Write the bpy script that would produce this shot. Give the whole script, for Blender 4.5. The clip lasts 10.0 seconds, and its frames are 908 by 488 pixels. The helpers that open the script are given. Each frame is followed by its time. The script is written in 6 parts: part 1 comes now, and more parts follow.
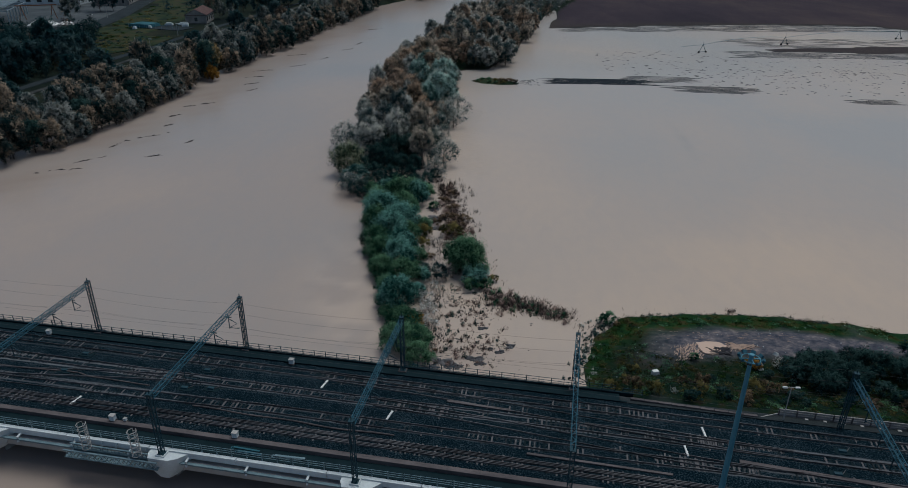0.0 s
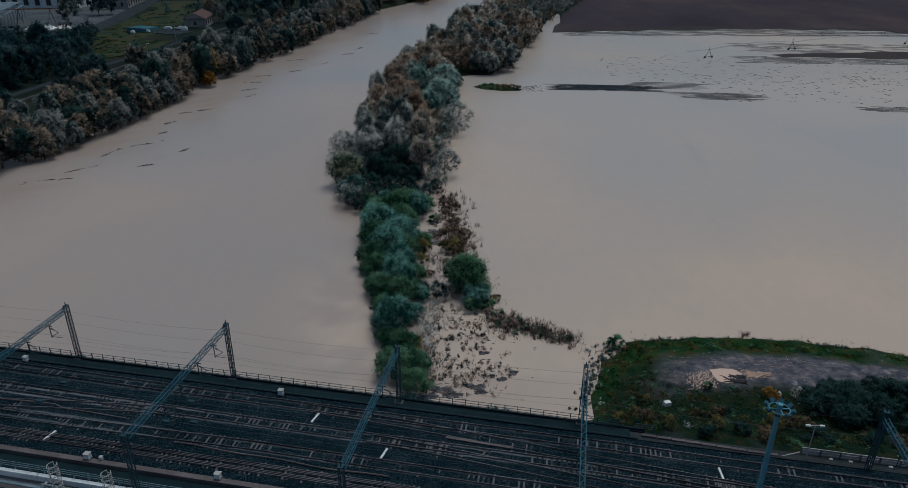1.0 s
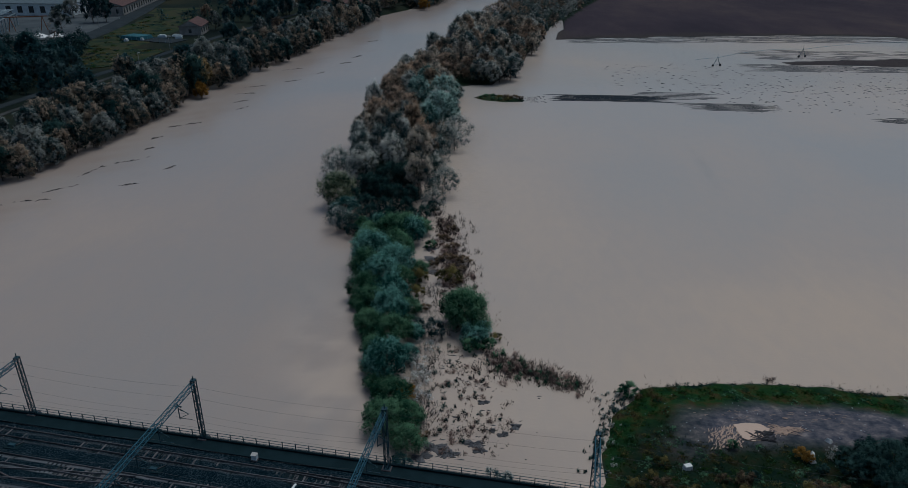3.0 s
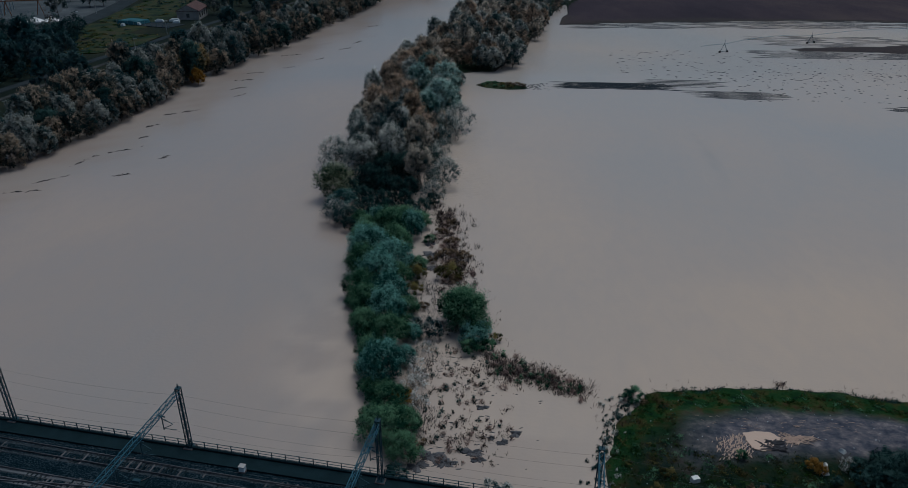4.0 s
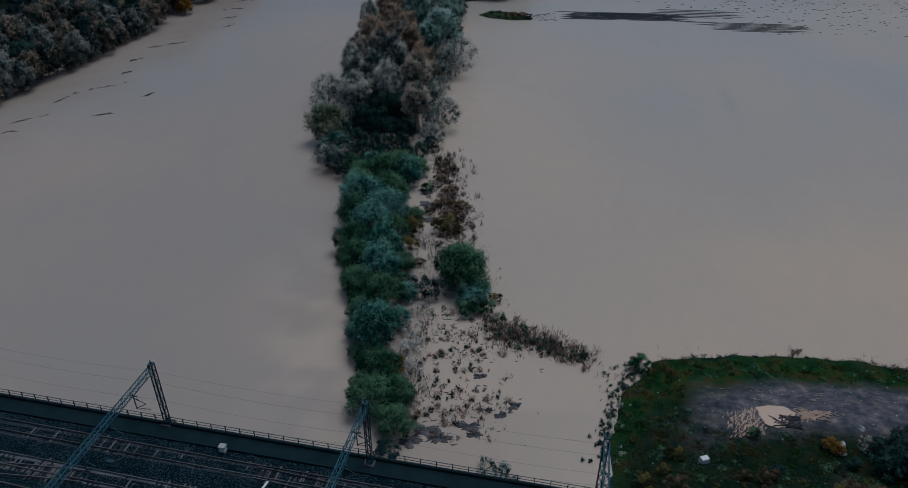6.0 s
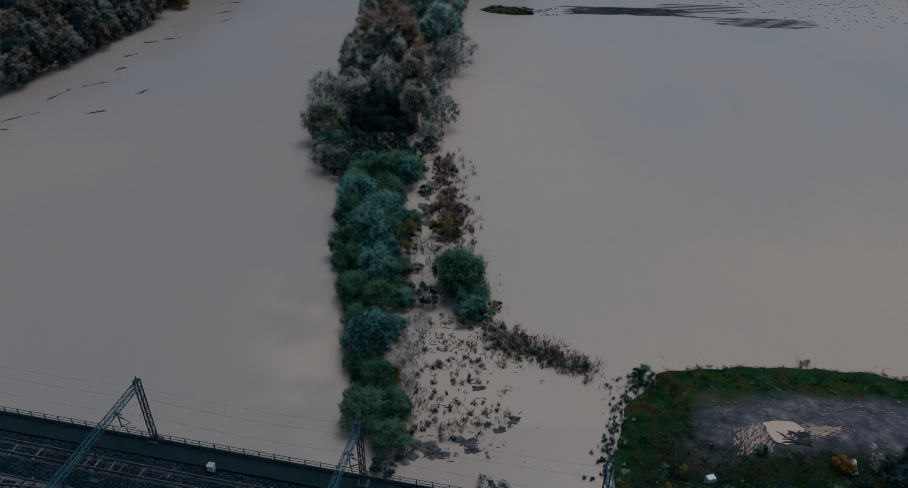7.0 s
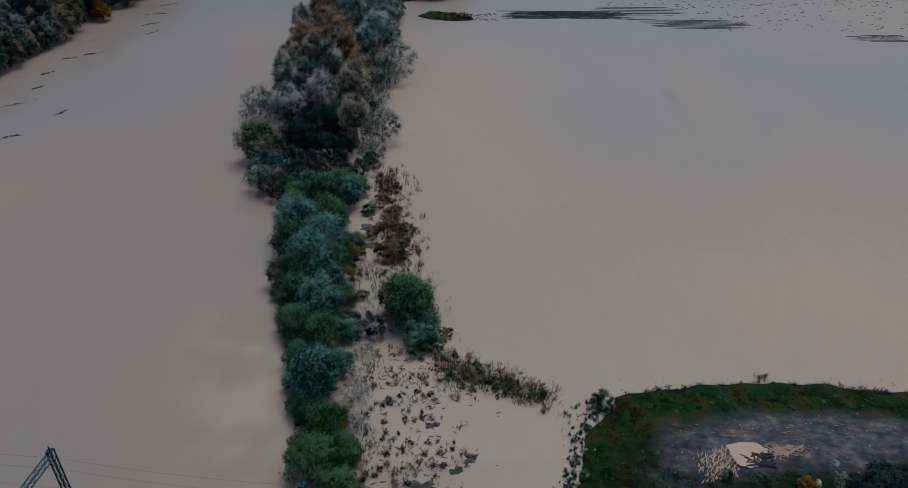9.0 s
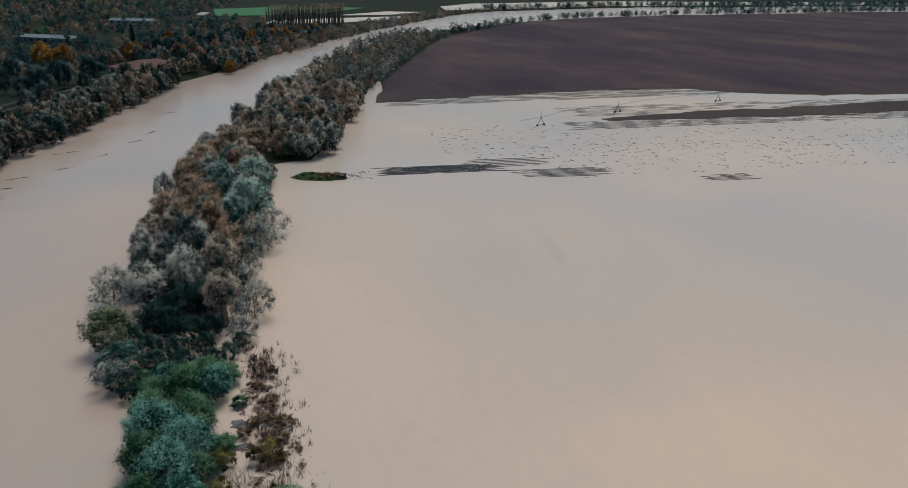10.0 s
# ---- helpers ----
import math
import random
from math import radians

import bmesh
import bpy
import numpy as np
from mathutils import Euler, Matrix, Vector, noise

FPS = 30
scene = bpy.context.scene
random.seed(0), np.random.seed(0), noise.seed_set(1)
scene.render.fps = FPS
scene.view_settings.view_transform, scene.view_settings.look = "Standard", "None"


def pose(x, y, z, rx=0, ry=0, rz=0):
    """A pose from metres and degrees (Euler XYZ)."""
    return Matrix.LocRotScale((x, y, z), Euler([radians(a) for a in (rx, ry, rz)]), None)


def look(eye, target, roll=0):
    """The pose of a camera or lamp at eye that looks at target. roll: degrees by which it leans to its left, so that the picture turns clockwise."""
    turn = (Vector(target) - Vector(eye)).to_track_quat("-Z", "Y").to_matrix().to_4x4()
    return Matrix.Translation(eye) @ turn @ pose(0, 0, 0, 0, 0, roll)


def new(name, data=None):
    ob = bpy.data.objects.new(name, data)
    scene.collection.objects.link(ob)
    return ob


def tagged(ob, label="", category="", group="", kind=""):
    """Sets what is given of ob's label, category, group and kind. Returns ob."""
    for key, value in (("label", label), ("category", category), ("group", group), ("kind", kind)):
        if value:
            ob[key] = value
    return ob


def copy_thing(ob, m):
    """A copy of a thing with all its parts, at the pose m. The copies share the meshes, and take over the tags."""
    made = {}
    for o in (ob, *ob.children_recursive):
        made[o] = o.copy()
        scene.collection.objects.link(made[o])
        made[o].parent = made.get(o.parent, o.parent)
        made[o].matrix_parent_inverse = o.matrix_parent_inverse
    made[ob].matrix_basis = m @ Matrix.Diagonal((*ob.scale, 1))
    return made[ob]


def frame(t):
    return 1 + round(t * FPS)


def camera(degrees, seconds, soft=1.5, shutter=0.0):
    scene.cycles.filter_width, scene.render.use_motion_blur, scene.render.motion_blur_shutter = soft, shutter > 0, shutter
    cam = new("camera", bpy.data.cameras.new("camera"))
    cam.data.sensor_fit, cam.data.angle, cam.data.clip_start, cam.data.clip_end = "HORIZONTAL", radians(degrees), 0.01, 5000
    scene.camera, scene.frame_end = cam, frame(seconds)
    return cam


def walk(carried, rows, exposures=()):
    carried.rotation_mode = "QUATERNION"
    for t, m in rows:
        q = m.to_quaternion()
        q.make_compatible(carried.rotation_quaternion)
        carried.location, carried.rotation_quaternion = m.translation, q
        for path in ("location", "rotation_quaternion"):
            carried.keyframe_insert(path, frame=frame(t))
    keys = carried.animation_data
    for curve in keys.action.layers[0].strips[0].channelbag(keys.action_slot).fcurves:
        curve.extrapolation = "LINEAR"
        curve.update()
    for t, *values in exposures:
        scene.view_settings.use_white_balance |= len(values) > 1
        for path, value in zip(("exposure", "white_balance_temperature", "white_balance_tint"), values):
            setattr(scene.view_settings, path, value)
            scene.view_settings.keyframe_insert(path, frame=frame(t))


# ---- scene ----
cam = camera(66.2, 10.0, soft=0.6)
PATH = [
    (0, (1.146, -0.894, 68.075), (1.07, 0.911, 67.218), 0.5),
    (0.5, (1.106, 2.795, 68.075), (1.027, 4.602, 67.22), 0.5),
    (1, (1.226, 6.047, 68.225), (1.143, 7.855, 67.373), 0.5),
    (1.5, (1.23, 9.436, 68.403), (1.146, 11.247, 67.558), 0.4),
    (2, (1.265, 12.485, 68.472), (1.178, 14.298, 67.631), 0.5),
    (2.5, (1.438, 15.522, 68.571), (1.348, 17.334, 67.73), 0.5),
    (3.8, (1.935, 22.256, 68.566), (1.845, 24.057, 67.7), 0.1),
    (4, (2.003, 23.263, 68.577), (1.906, 25.056, 67.696), 0.4),
    (4.5, (2.276, 25.668, 68.555), (2.177, 27.434, 67.621), 0.3),
    (5, (2.298, 27.904, 68.643), (2.2, 29.642, 67.659), 0.4),
    (5.5, (2.343, 30.197, 68.668), (2.246, 31.91, 67.639), 0.5),
    (7, (2.52, 36.157, 68.844), (2.42, 37.84, 67.769), 0.6),
    (7.5, (2.707, 37.883, 68.888), (2.604, 39.567, 67.815), 0.5),
    (8, (2.914, 39.328, 68.985), (2.85, 41.014, 67.911), 0.6),
    (8.5, (2.782, 40.973, 69.096), (2.805, 42.661, 68.023), 0.7),
    (9, (2.677, 42.471, 69.121), (2.724, 44.16, 68.05), 0.8),
    (9.5, (2.709, 47.626, 69.505), (2.886, 49.329, 68.472), 0.9),
    (9.7, (3.221, 50.079, 69.613), (3.459, 51.835, 68.687), 0.8),
    (10, (4.355, 54.099, 69.815), (4.733, 55.931, 69.107), 0.6),
]
EXPOSURES = [(0.0, 0.05, 6000, 2), (1.5, -0.12, 5830, 1), (2.5, -0.23, 5730, 1), (5.0, -0.3, 5610, 1), (7.5, -0.34, 5560, 1), (8.5, -0.24, 5680, 2), (9.2, -0.04, 6040, 3), (9.6, 0.33, 6340, 4), (10.0, 0.6, 6600, 4)]
walk(cam, [(t, look(eye, target, roll)) for t, eye, target, roll in PATH], EXPOSURES)

# ---------------------------------------------------------------- light: overcast autumn day
SUN_EL, SUN_AZ = 70.0, 30.0
world = bpy.data.worlds.new("overcast_sky")
scene.world = world
world.use_nodes = True
wn = world.node_tree.nodes
sky = wn.new("ShaderNodeTexSky")
sky.sky_type = "NISHITA"
sky.sun_disc = False
sky.sun_elevation, sky.sun_rotation = radians(SUN_EL), radians(SUN_AZ)
sky.air_density, sky.dust_density, sky.ozone_density = 1.0, 2.4, 1.0
world.node_tree.links.new(sky.outputs[0], wn["Background"].inputs[0])
wn["Background"].inputs[1].default_value = 0.06
sun = new("sun", bpy.data.lights.new("sun", "SUN"))
sun.data.energy, sun.data.angle, sun.data.color = 1.5, radians(40), (1.0, 0.95, 0.88)
az = radians(SUN_AZ)
sun.matrix_world = look((math.sin(az) * 200, math.cos(az) * 200, 200 * math.tan(radians(SUN_EL))), (0, 0, 0))


# ---------------------------------------------------------------- materials
def material(name, colours, scale=1.0, rough=0.8, metal=0.0, bump=0.0, bump_scale=None, detail=6.0, island=0.0, per_object=0.0,
             stretch=(1, 1, 1), specular=0.12, fine=0.25, lo=0.3, hi=0.7):
    """Colours blended by large and fine noise; optional bump, variation per island and per object."""
    m = bpy.data.materials.new(name)
    m.use_nodes = True
    nt = m.node_tree
    n, l = nt.nodes, nt.links
    b = n["Principled BSDF"]
    co = n.new("ShaderNodeTexCoord")
    mp = n.new("ShaderNodeMapping")
    mp.inputs["Scale"].default_value = stretch
    l.new(co.outputs["Object"], mp.inputs[0])
    big = n.new("ShaderNodeTexNoise")
    big.inputs["Scale"].default_value, big.inputs["Detail"].default_value = scale, detail
    l.new(mp.outputs[0], big.inputs["Vector"])
    small = n.new("ShaderNodeTexNoise")
    small.inputs["Scale"].default_value, small.inputs["Detail"].default_value = scale * 11, 3
    l.new(mp.outputs[0], small.inputs["Vector"])
    mix = n.new("ShaderNodeMath")
    mix.operation = "MULTIPLY_ADD"
    mix.inputs[1].default_value = fine
    l.new(small.outputs[0], mix.inputs[0])
    sc = n.new("ShaderNodeMath")
    sc.operation = "MULTIPLY"
    sc.inputs[1].default_value = 1 - fine
    l.new(big.outputs[0], sc.inputs[0])
    l.new(sc.outputs[0], mix.inputs[2])
    last = mix.outputs[0]
    for amount, kind, socket in ((island, "ShaderNodeNewGeometry", "Random Per Island"), (per_object, "ShaderNodeObjectInfo", "Random")):
        if amount:
            src = n.new(kind)
            off = n.new("ShaderNodeMath")
            off.operation = "SUBTRACT"
            off.inputs[1].default_value = 0.5
            l.new(src.outputs[socket], off.inputs[0])
            add = n.new("ShaderNodeMath")
            add.operation = "MULTIPLY_ADD"
            add.inputs[1].default_value = amount
            l.new(off.outputs[0], add.inputs[0])
            l.new(last, add.inputs[2])
            last = add.outputs[0]
    ramp = n.new("ShaderNodeValToRGB")
    el = ramp.color_ramp.elements
    el[0].position, el[1].position = lo, hi
    el[0].color, el[1].color = (*colours[0], 1), (*colours[-1], 1)
    for i, c in enumerate(colours[1:-1], 1):
        e = el.new(lo + (hi - lo) * i / (len(colours) - 1))
        e.color = (*c, 1)
    l.new(last, ramp.inputs[0])
    l.new(ramp.outputs[0], b.inputs["Base Color"])
    b.inputs["Roughness"].default_value, b.inputs["Metallic"].default_value = rough, metal
    b.inputs["Specular IOR Level"].default_value = specular
    if bump:
        bs = n.new("ShaderNodeTexNoise")
        bs.inputs["Scale"].default_value, bs.inputs["Detail"].default_value = bump_scale or scale * 6, 5
        l.new(mp.outputs[0], bs.inputs["Vector"])
        bp = n.new("ShaderNodeBump")
        bp.inputs["Strength"].default_value, bp.inputs["Distance"].default_value = bump, 0.1
        l.new(bs.outputs[0], bp.inputs["Height"])
        l.new(bp.outputs[0], b.inputs["Normal"])
    return m


def foliage(name, dark, mid, light, shift=0.22, grain=0.07):
    """Leaves: single leaves, sprays and plants each have their own shade; crown light is painted in at the tips."""
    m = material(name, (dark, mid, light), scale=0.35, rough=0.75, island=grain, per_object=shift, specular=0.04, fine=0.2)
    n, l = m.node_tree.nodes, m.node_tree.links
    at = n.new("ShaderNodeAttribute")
    at.attribute_name = "spray_tone_light"
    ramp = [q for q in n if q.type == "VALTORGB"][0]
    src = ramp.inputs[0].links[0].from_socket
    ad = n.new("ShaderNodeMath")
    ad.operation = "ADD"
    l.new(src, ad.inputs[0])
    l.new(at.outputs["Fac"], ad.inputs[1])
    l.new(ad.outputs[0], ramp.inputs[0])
    tr = n.new("ShaderNodeBsdfTranslucent")
    l.new(ramp.outputs[0], tr.inputs[0])
    mx = n.new("ShaderNodeMixShader")
    mx.inputs[0].default_value = 0.5
    l.new(n["Principled BSDF"].outputs[0], mx.inputs[1])
    l.new(tr.outputs[0], mx.inputs[2])
    l.new(mx.outputs[0], n["Material Output"].inputs[0])
    return m


MAT = {
    "concrete": material("pale_concrete", ((0.30, 0.29, 0.28), (0.45, 0.43, 0.41)), 0.4, 0.85, bump=0.3, bump_scale=6),
    "white_concrete": material("white_concrete", ((0.46, 0.50, 0.51), (0.70, 0.74, 0.75)), 0.35, 0.7, bump=0.2, bump_scale=5),
    "kerb": material("weathered_kerb_concrete", ((0.05, 0.046, 0.050), (0.17, 0.145, 0.145)), 0.5, 0.9, bump=0.4, bump_scale=8, stretch=(0.4, 1, 1)),
    "walkway": material("dark_walkway", ((0.003, 0.013, 0.017), (0.009, 0.024, 0.031)), 0.5, 0.85, bump=0.3, bump_scale=8),
    "steel": material("dark_teal_painted_steel", ((0.010, 0.036, 0.050), (0.024, 0.068, 0.090)), 0.8, 0.6, specular=0.2),
    "galvanised": material("galvanised_steel", ((0.10, 0.155, 0.185), (0.20, 0.28, 0.315)), 0.8, 0.5, metal=0.2),
    "beam": material("teal_grey_painted_steel", ((0.022, 0.075, 0.105), (0.045, 0.125, 0.170)), 0.8, 0.6, specular=0.1),
    "blue_pole": material("blue_painted_steel", ((0.075, 0.215, 0.285), (0.12, 0.30, 0.38)), 0.5, 0.55, specular=0.2),
    "hall": material("blue_white_hall_steel", ((0.20, 0.26, 0.30), (0.34, 0.40, 0.43)), 0.3, 0.6),
    "dry_shrub": foliage("brown_shrub_leaves", (0.030, 0.026, 0.020), (0.100, 0.074, 0.050), (0.26, 0.185, 0.12)),
    "white_paint": material("white_paint", ((0.55, 0.55, 0.53), (0.78, 0.78, 0.76)), 1.5, 0.6),
    "rail": material("worn_rail_steel", ((0.024, 0.027, 0.032), (0.155, 0.152, 0.160)), 0.25, 0.5, metal=0.3, fine=0.3, stretch=(0.25, 1, 1), lo=0.36, hi=0.66),
    "sleeper": material("concrete_sleeper", ((0.006, 0.014, 0.018), (0.028, 0.034, 0.039), (0.120, 0.113, 0.118)), 1.2, 0.9, per_object=0.8, bump=0.3),
    "rubber": material("black_rubber", ((0.02, 0.02, 0.02), (0.04, 0.04, 0.04)), 2, 0.8),
    "wire": material("overhead_wire_copper", ((0.10, 0.10, 0.10), (0.16, 0.155, 0.15)), 1, 0.5, metal=0.5),
    "bark": material("grey_bark", ((0.05, 0.042, 0.036), (0.12, 0.105, 0.095)), 1.5, 0.9, bump=0.4),
    "twig": material("dry_reed", ((0.018, 0.019, 0.021), (0.058, 0.046, 0.045), (0.19, 0.14, 0.125)), 0.5, 0.9, island=0.8, per_object=0.4),
    "mud": material("wet_mud", ((0.035, 0.040, 0.048), (0.165, 0.158, 0.165)), 0.8, 0.8, specular=0.15, bump=0.6, bump_scale=4),
    "furrow": material("dark_wet_furrow", ((0.005, 0.012, 0.019), (0.024, 0.029, 0.037)), 0.4, 0.8, specular=0.1, bump=0.5, bump_scale=3),
    "plaster": material("cream_plaster", ((0.20, 0.185, 0.17), (0.40, 0.365, 0.33)), 0.3, 0.9, bump=0.2),
    "roof_red": material("old_clay_roof_tile", ((0.06, 0.036, 0.034), (0.135, 0.08, 0.075)), 0.4, 0.85, bump=0.4, stretch=(1, 4, 1)),
    "roof_grey": material("blue_grey_sheet_roof", ((0.06, 0.085, 0.10), (0.13, 0.165, 0.185)), 0.3, 0.6, stretch=(4, 1, 1)),
    "dark_glass": material("dark_window_glass", ((0.02, 0.025, 0.03), (0.04, 0.05, 0.055)), 0.5, 0.15, specular=0.5),
    "orange_paint": material("rusty_orange_paint", ((0.16, 0.07, 0.04), (0.30, 0.13, 0.07)), 0.8, 0.7),
    "moss": foliage("mossy_green_leaves", (0.012, 0.045, 0.034), (0.060, 0.095, 0.055), (0.34, 0.36, 0.24)),
    "drift": material("soaked_driftwood", ((0.018, 0.019, 0.023), (0.085, 0.072, 0.072)), 0.8, 0.9),
    "tent": material("white_tent_canvas", ((0.6, 0.6, 0.6), (0.78, 0.77, 0.75)), 0.5, 0.7),
    "teal_sheet": material("teal_net_sheet", ((0.02, 0.075, 0.10), (0.05, 0.15, 0.18)), 0.3, 0.8),
    "asphalt": material("asphalt", ((0.009, 0.016, 0.020), (0.030, 0.038, 0.044)), 0.12, 0.85),
    "dirt": material("pale_dirt_track", ((0.012, 0.018, 0.019), (0.085, 0.082, 0.080)), 0.15, 0.9),
    "meadow": material("meadow_grass", ((0.004, 0.013, 0.009), (0.012, 0.028, 0.011), (0.040, 0.040, 0.015), (0.026, 0.025, 0.018)), 0.10, 0.9, detail=10, lo=0.36, hi=0.64),
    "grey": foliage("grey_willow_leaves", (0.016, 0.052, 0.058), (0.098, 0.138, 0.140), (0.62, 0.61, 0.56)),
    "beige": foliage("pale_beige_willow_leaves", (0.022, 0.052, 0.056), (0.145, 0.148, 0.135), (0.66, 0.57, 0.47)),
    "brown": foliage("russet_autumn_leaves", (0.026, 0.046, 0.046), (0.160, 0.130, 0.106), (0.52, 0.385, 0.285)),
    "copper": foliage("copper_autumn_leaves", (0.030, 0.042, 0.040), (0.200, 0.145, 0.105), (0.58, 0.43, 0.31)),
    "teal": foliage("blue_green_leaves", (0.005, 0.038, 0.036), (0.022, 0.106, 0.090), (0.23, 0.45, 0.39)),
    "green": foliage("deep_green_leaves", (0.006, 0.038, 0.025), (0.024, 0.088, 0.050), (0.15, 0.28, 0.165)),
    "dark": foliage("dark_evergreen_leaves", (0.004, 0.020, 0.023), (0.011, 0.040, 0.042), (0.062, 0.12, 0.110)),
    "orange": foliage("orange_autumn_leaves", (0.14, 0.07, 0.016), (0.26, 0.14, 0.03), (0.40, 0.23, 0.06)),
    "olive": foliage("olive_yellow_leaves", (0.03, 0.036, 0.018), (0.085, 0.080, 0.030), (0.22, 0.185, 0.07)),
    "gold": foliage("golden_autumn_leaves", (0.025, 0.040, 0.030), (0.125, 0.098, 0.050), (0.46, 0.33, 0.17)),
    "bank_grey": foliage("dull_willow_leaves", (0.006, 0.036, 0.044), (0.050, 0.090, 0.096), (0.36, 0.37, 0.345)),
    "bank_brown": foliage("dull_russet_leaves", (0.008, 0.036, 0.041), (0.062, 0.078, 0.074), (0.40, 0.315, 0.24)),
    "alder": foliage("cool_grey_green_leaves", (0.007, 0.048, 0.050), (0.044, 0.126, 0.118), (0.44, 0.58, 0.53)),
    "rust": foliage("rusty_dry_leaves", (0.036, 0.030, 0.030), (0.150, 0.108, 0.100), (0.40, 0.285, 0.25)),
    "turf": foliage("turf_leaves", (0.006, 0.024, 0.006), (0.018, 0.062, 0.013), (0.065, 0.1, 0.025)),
    # distant leaves: less grain, and some haze painted into greyer, bluer colours
    "far_grey": foliage("hazed_grey_leaves", (0.035, 0.062, 0.064), (0.10, 0.125, 0.122), (0.30, 0.30, 0.28), grain=0.05),
    "far_brown": foliage("hazed_brown_leaves", (0.040, 0.050, 0.050), (0.13, 0.105, 0.088), (0.34, 0.245, 0.18), grain=0.05),
    "far_dark": foliage("hazed_evergreen_leaves", (0.010, 0.038, 0.046), (0.026, 0.070, 0.078), (0.085, 0.135, 0.138), grain=0.05),
    "thicket": foliage("thicket_leaves", (0.003, 0.020, 0.026), (0.011, 0.040, 0.044), (0.045, 0.080, 0.076), grain=0.05),
    "blossom": foliage("white_seed_heads", (0.12, 0.16, 0.15), (0.42, 0.42, 0.41), (0.75, 0.75, 0.72), 0.2),
}


def water_material(name, cool, mid, warm, rough=0.2, river=None):
    """Silt-laden water: broad cool and warm plumes, drawn-out streaks, and small ripples in patches."""
    m = bpy.data.materials.new(name)
    m.use_nodes = True
    nt = m.node_tree
    n, l = nt.nodes, nt.links
    b = n["Principled BSDF"]
    b.inputs["IOR"].default_value = 1.33
    b.inputs["Specular IOR Level"].default_value = 0.25
    b.inputs["Roughness"].default_value = rough
    co = n.new("ShaderNodeTexCoord")

    def tex(scale, detail, stretch=(1, 1, 1), distort=0.0, turn=0.0):
        mp = n.new("ShaderNodeMapping")
        mp.inputs["Scale"].default_value = stretch
        mp.inputs["Rotation"].default_value = (0, 0, turn)
        l.new(co.outputs["Object"], mp.inputs[0])
        t = n.new("ShaderNodeTexNoise")
        t.inputs["Scale"].default_value, t.inputs["Detail"].default_value, t.inputs["Distortion"].default_value = scale, detail, distort
        l.new(mp.outputs[0], t.inputs["Vector"])
        return t.outputs[0]

    def mul(a, k, c=None):
        q = n.new("ShaderNodeMath")
        q.operation = "MULTIPLY_ADD"
        l.new(a, q.inputs[0])
        q.inputs[1].default_value = k
        if c is None:
            q.inputs[2].default_value = 0
        else:
            l.new(c, q.inputs[2])
        return q.outputs[0]

    broad = tex(0.007, 2, distort=0.3)
    plume = tex(0.03, 6, (1.0, 0.35, 1), 1.2, 0.12)
    fine = tex(0.35, 4, (1.0, 0.5, 1), 0.5)
    def attr(key):
        a = n.new("ShaderNodeAttribute")
        a.attribute_name = key
        return a.outputs["Fac"]

    f = mul(fine, 0.10, mul(plume, 0.14, mul(broad, 0.76, mul(attr("tone"), 0.10))))
    r = n.new("ShaderNodeValToRGB")
    e = r.color_ramp.elements
    e[0].position, e[1].position = 0.36, 0.64
    e[0].color, e[1].color = (*cool, 1), (*warm, 1)
    e.new(0.5).color = (*mid, 1)
    l.new(f, r.inputs[0])
    l.new(r.outputs[0], b.inputs["Base Color"])
    if river:
        at = n.new("ShaderNodeAttribute")
        at.attribute_name = "river"
        mx = n.new("ShaderNodeMix")
        mx.data_type, mx.blend_type = "RGBA", "MULTIPLY"
        l.new(at.outputs["Fac"], mx.inputs[0])
        l.new(r.outputs[0], mx.inputs[6])
        mx.inputs[7].default_value = (*river, 1)
        last = mx.outputs[2]
        for key, colour in (("brown", (0.30, 0.238, 0.205)), ("silt", (0.47, 0.375, 0.31)), ("murk", (0.29, 0.285, 0.275))):
            mk = n.new("ShaderNodeMix")
            mk.data_type = "RGBA"
            l.new(attr(key), mk.inputs[0])
            l.new(last, mk.inputs[6])
            mk.inputs[7].default_value = (*colour, 1)
            last = mk.outputs[2]
        l.new(last, b.inputs["Base Color"])
    patch = tex(0.03, 2)
    pr = n.new("ShaderNodeMapRange")
    pr.inputs["From Min"].default_value, pr.inputs["From Max"].default_value = 0.42, 0.68
    pr.inputs["To Min"].default_value = 0.15
    l.new(patch, pr.inputs["Value"])
    prod = n.new("ShaderNodeMath")
    prod.operation = "MULTIPLY"
    l.new(tex(1.0, 4, (1.0, 1.6, 1)), prod.inputs[0])
    l.new(pr.outputs[0], prod.inputs[1])
    bp = n.new("ShaderNodeBump")
    bp.inputs["Strength"].default_value, bp.inputs["Distance"].default_value = 0.35, 0.12
    chop = n.new("ShaderNodeMath")
    chop.operation = "MULTIPLY"
    l.new(tex(0.9, 3, (0.45, 1.7, 1), 0.4, -0.5), chop.inputs[0])
    l.new(attr("ripple"), chop.inputs[1])
    l.new(mul(chop.outputs[0], 4.5, prod.outputs[0]), bp.inputs["Height"])
    l.new(bp.outputs[0], b.inputs["Normal"])
    return m


MAT["water"] = water_material("muddy_flood_water", (0.372, 0.338, 0.314), (0.428, 0.354, 0.304), (0.500, 0.390, 0.307), river=(0.82, 0.82, 0.84))
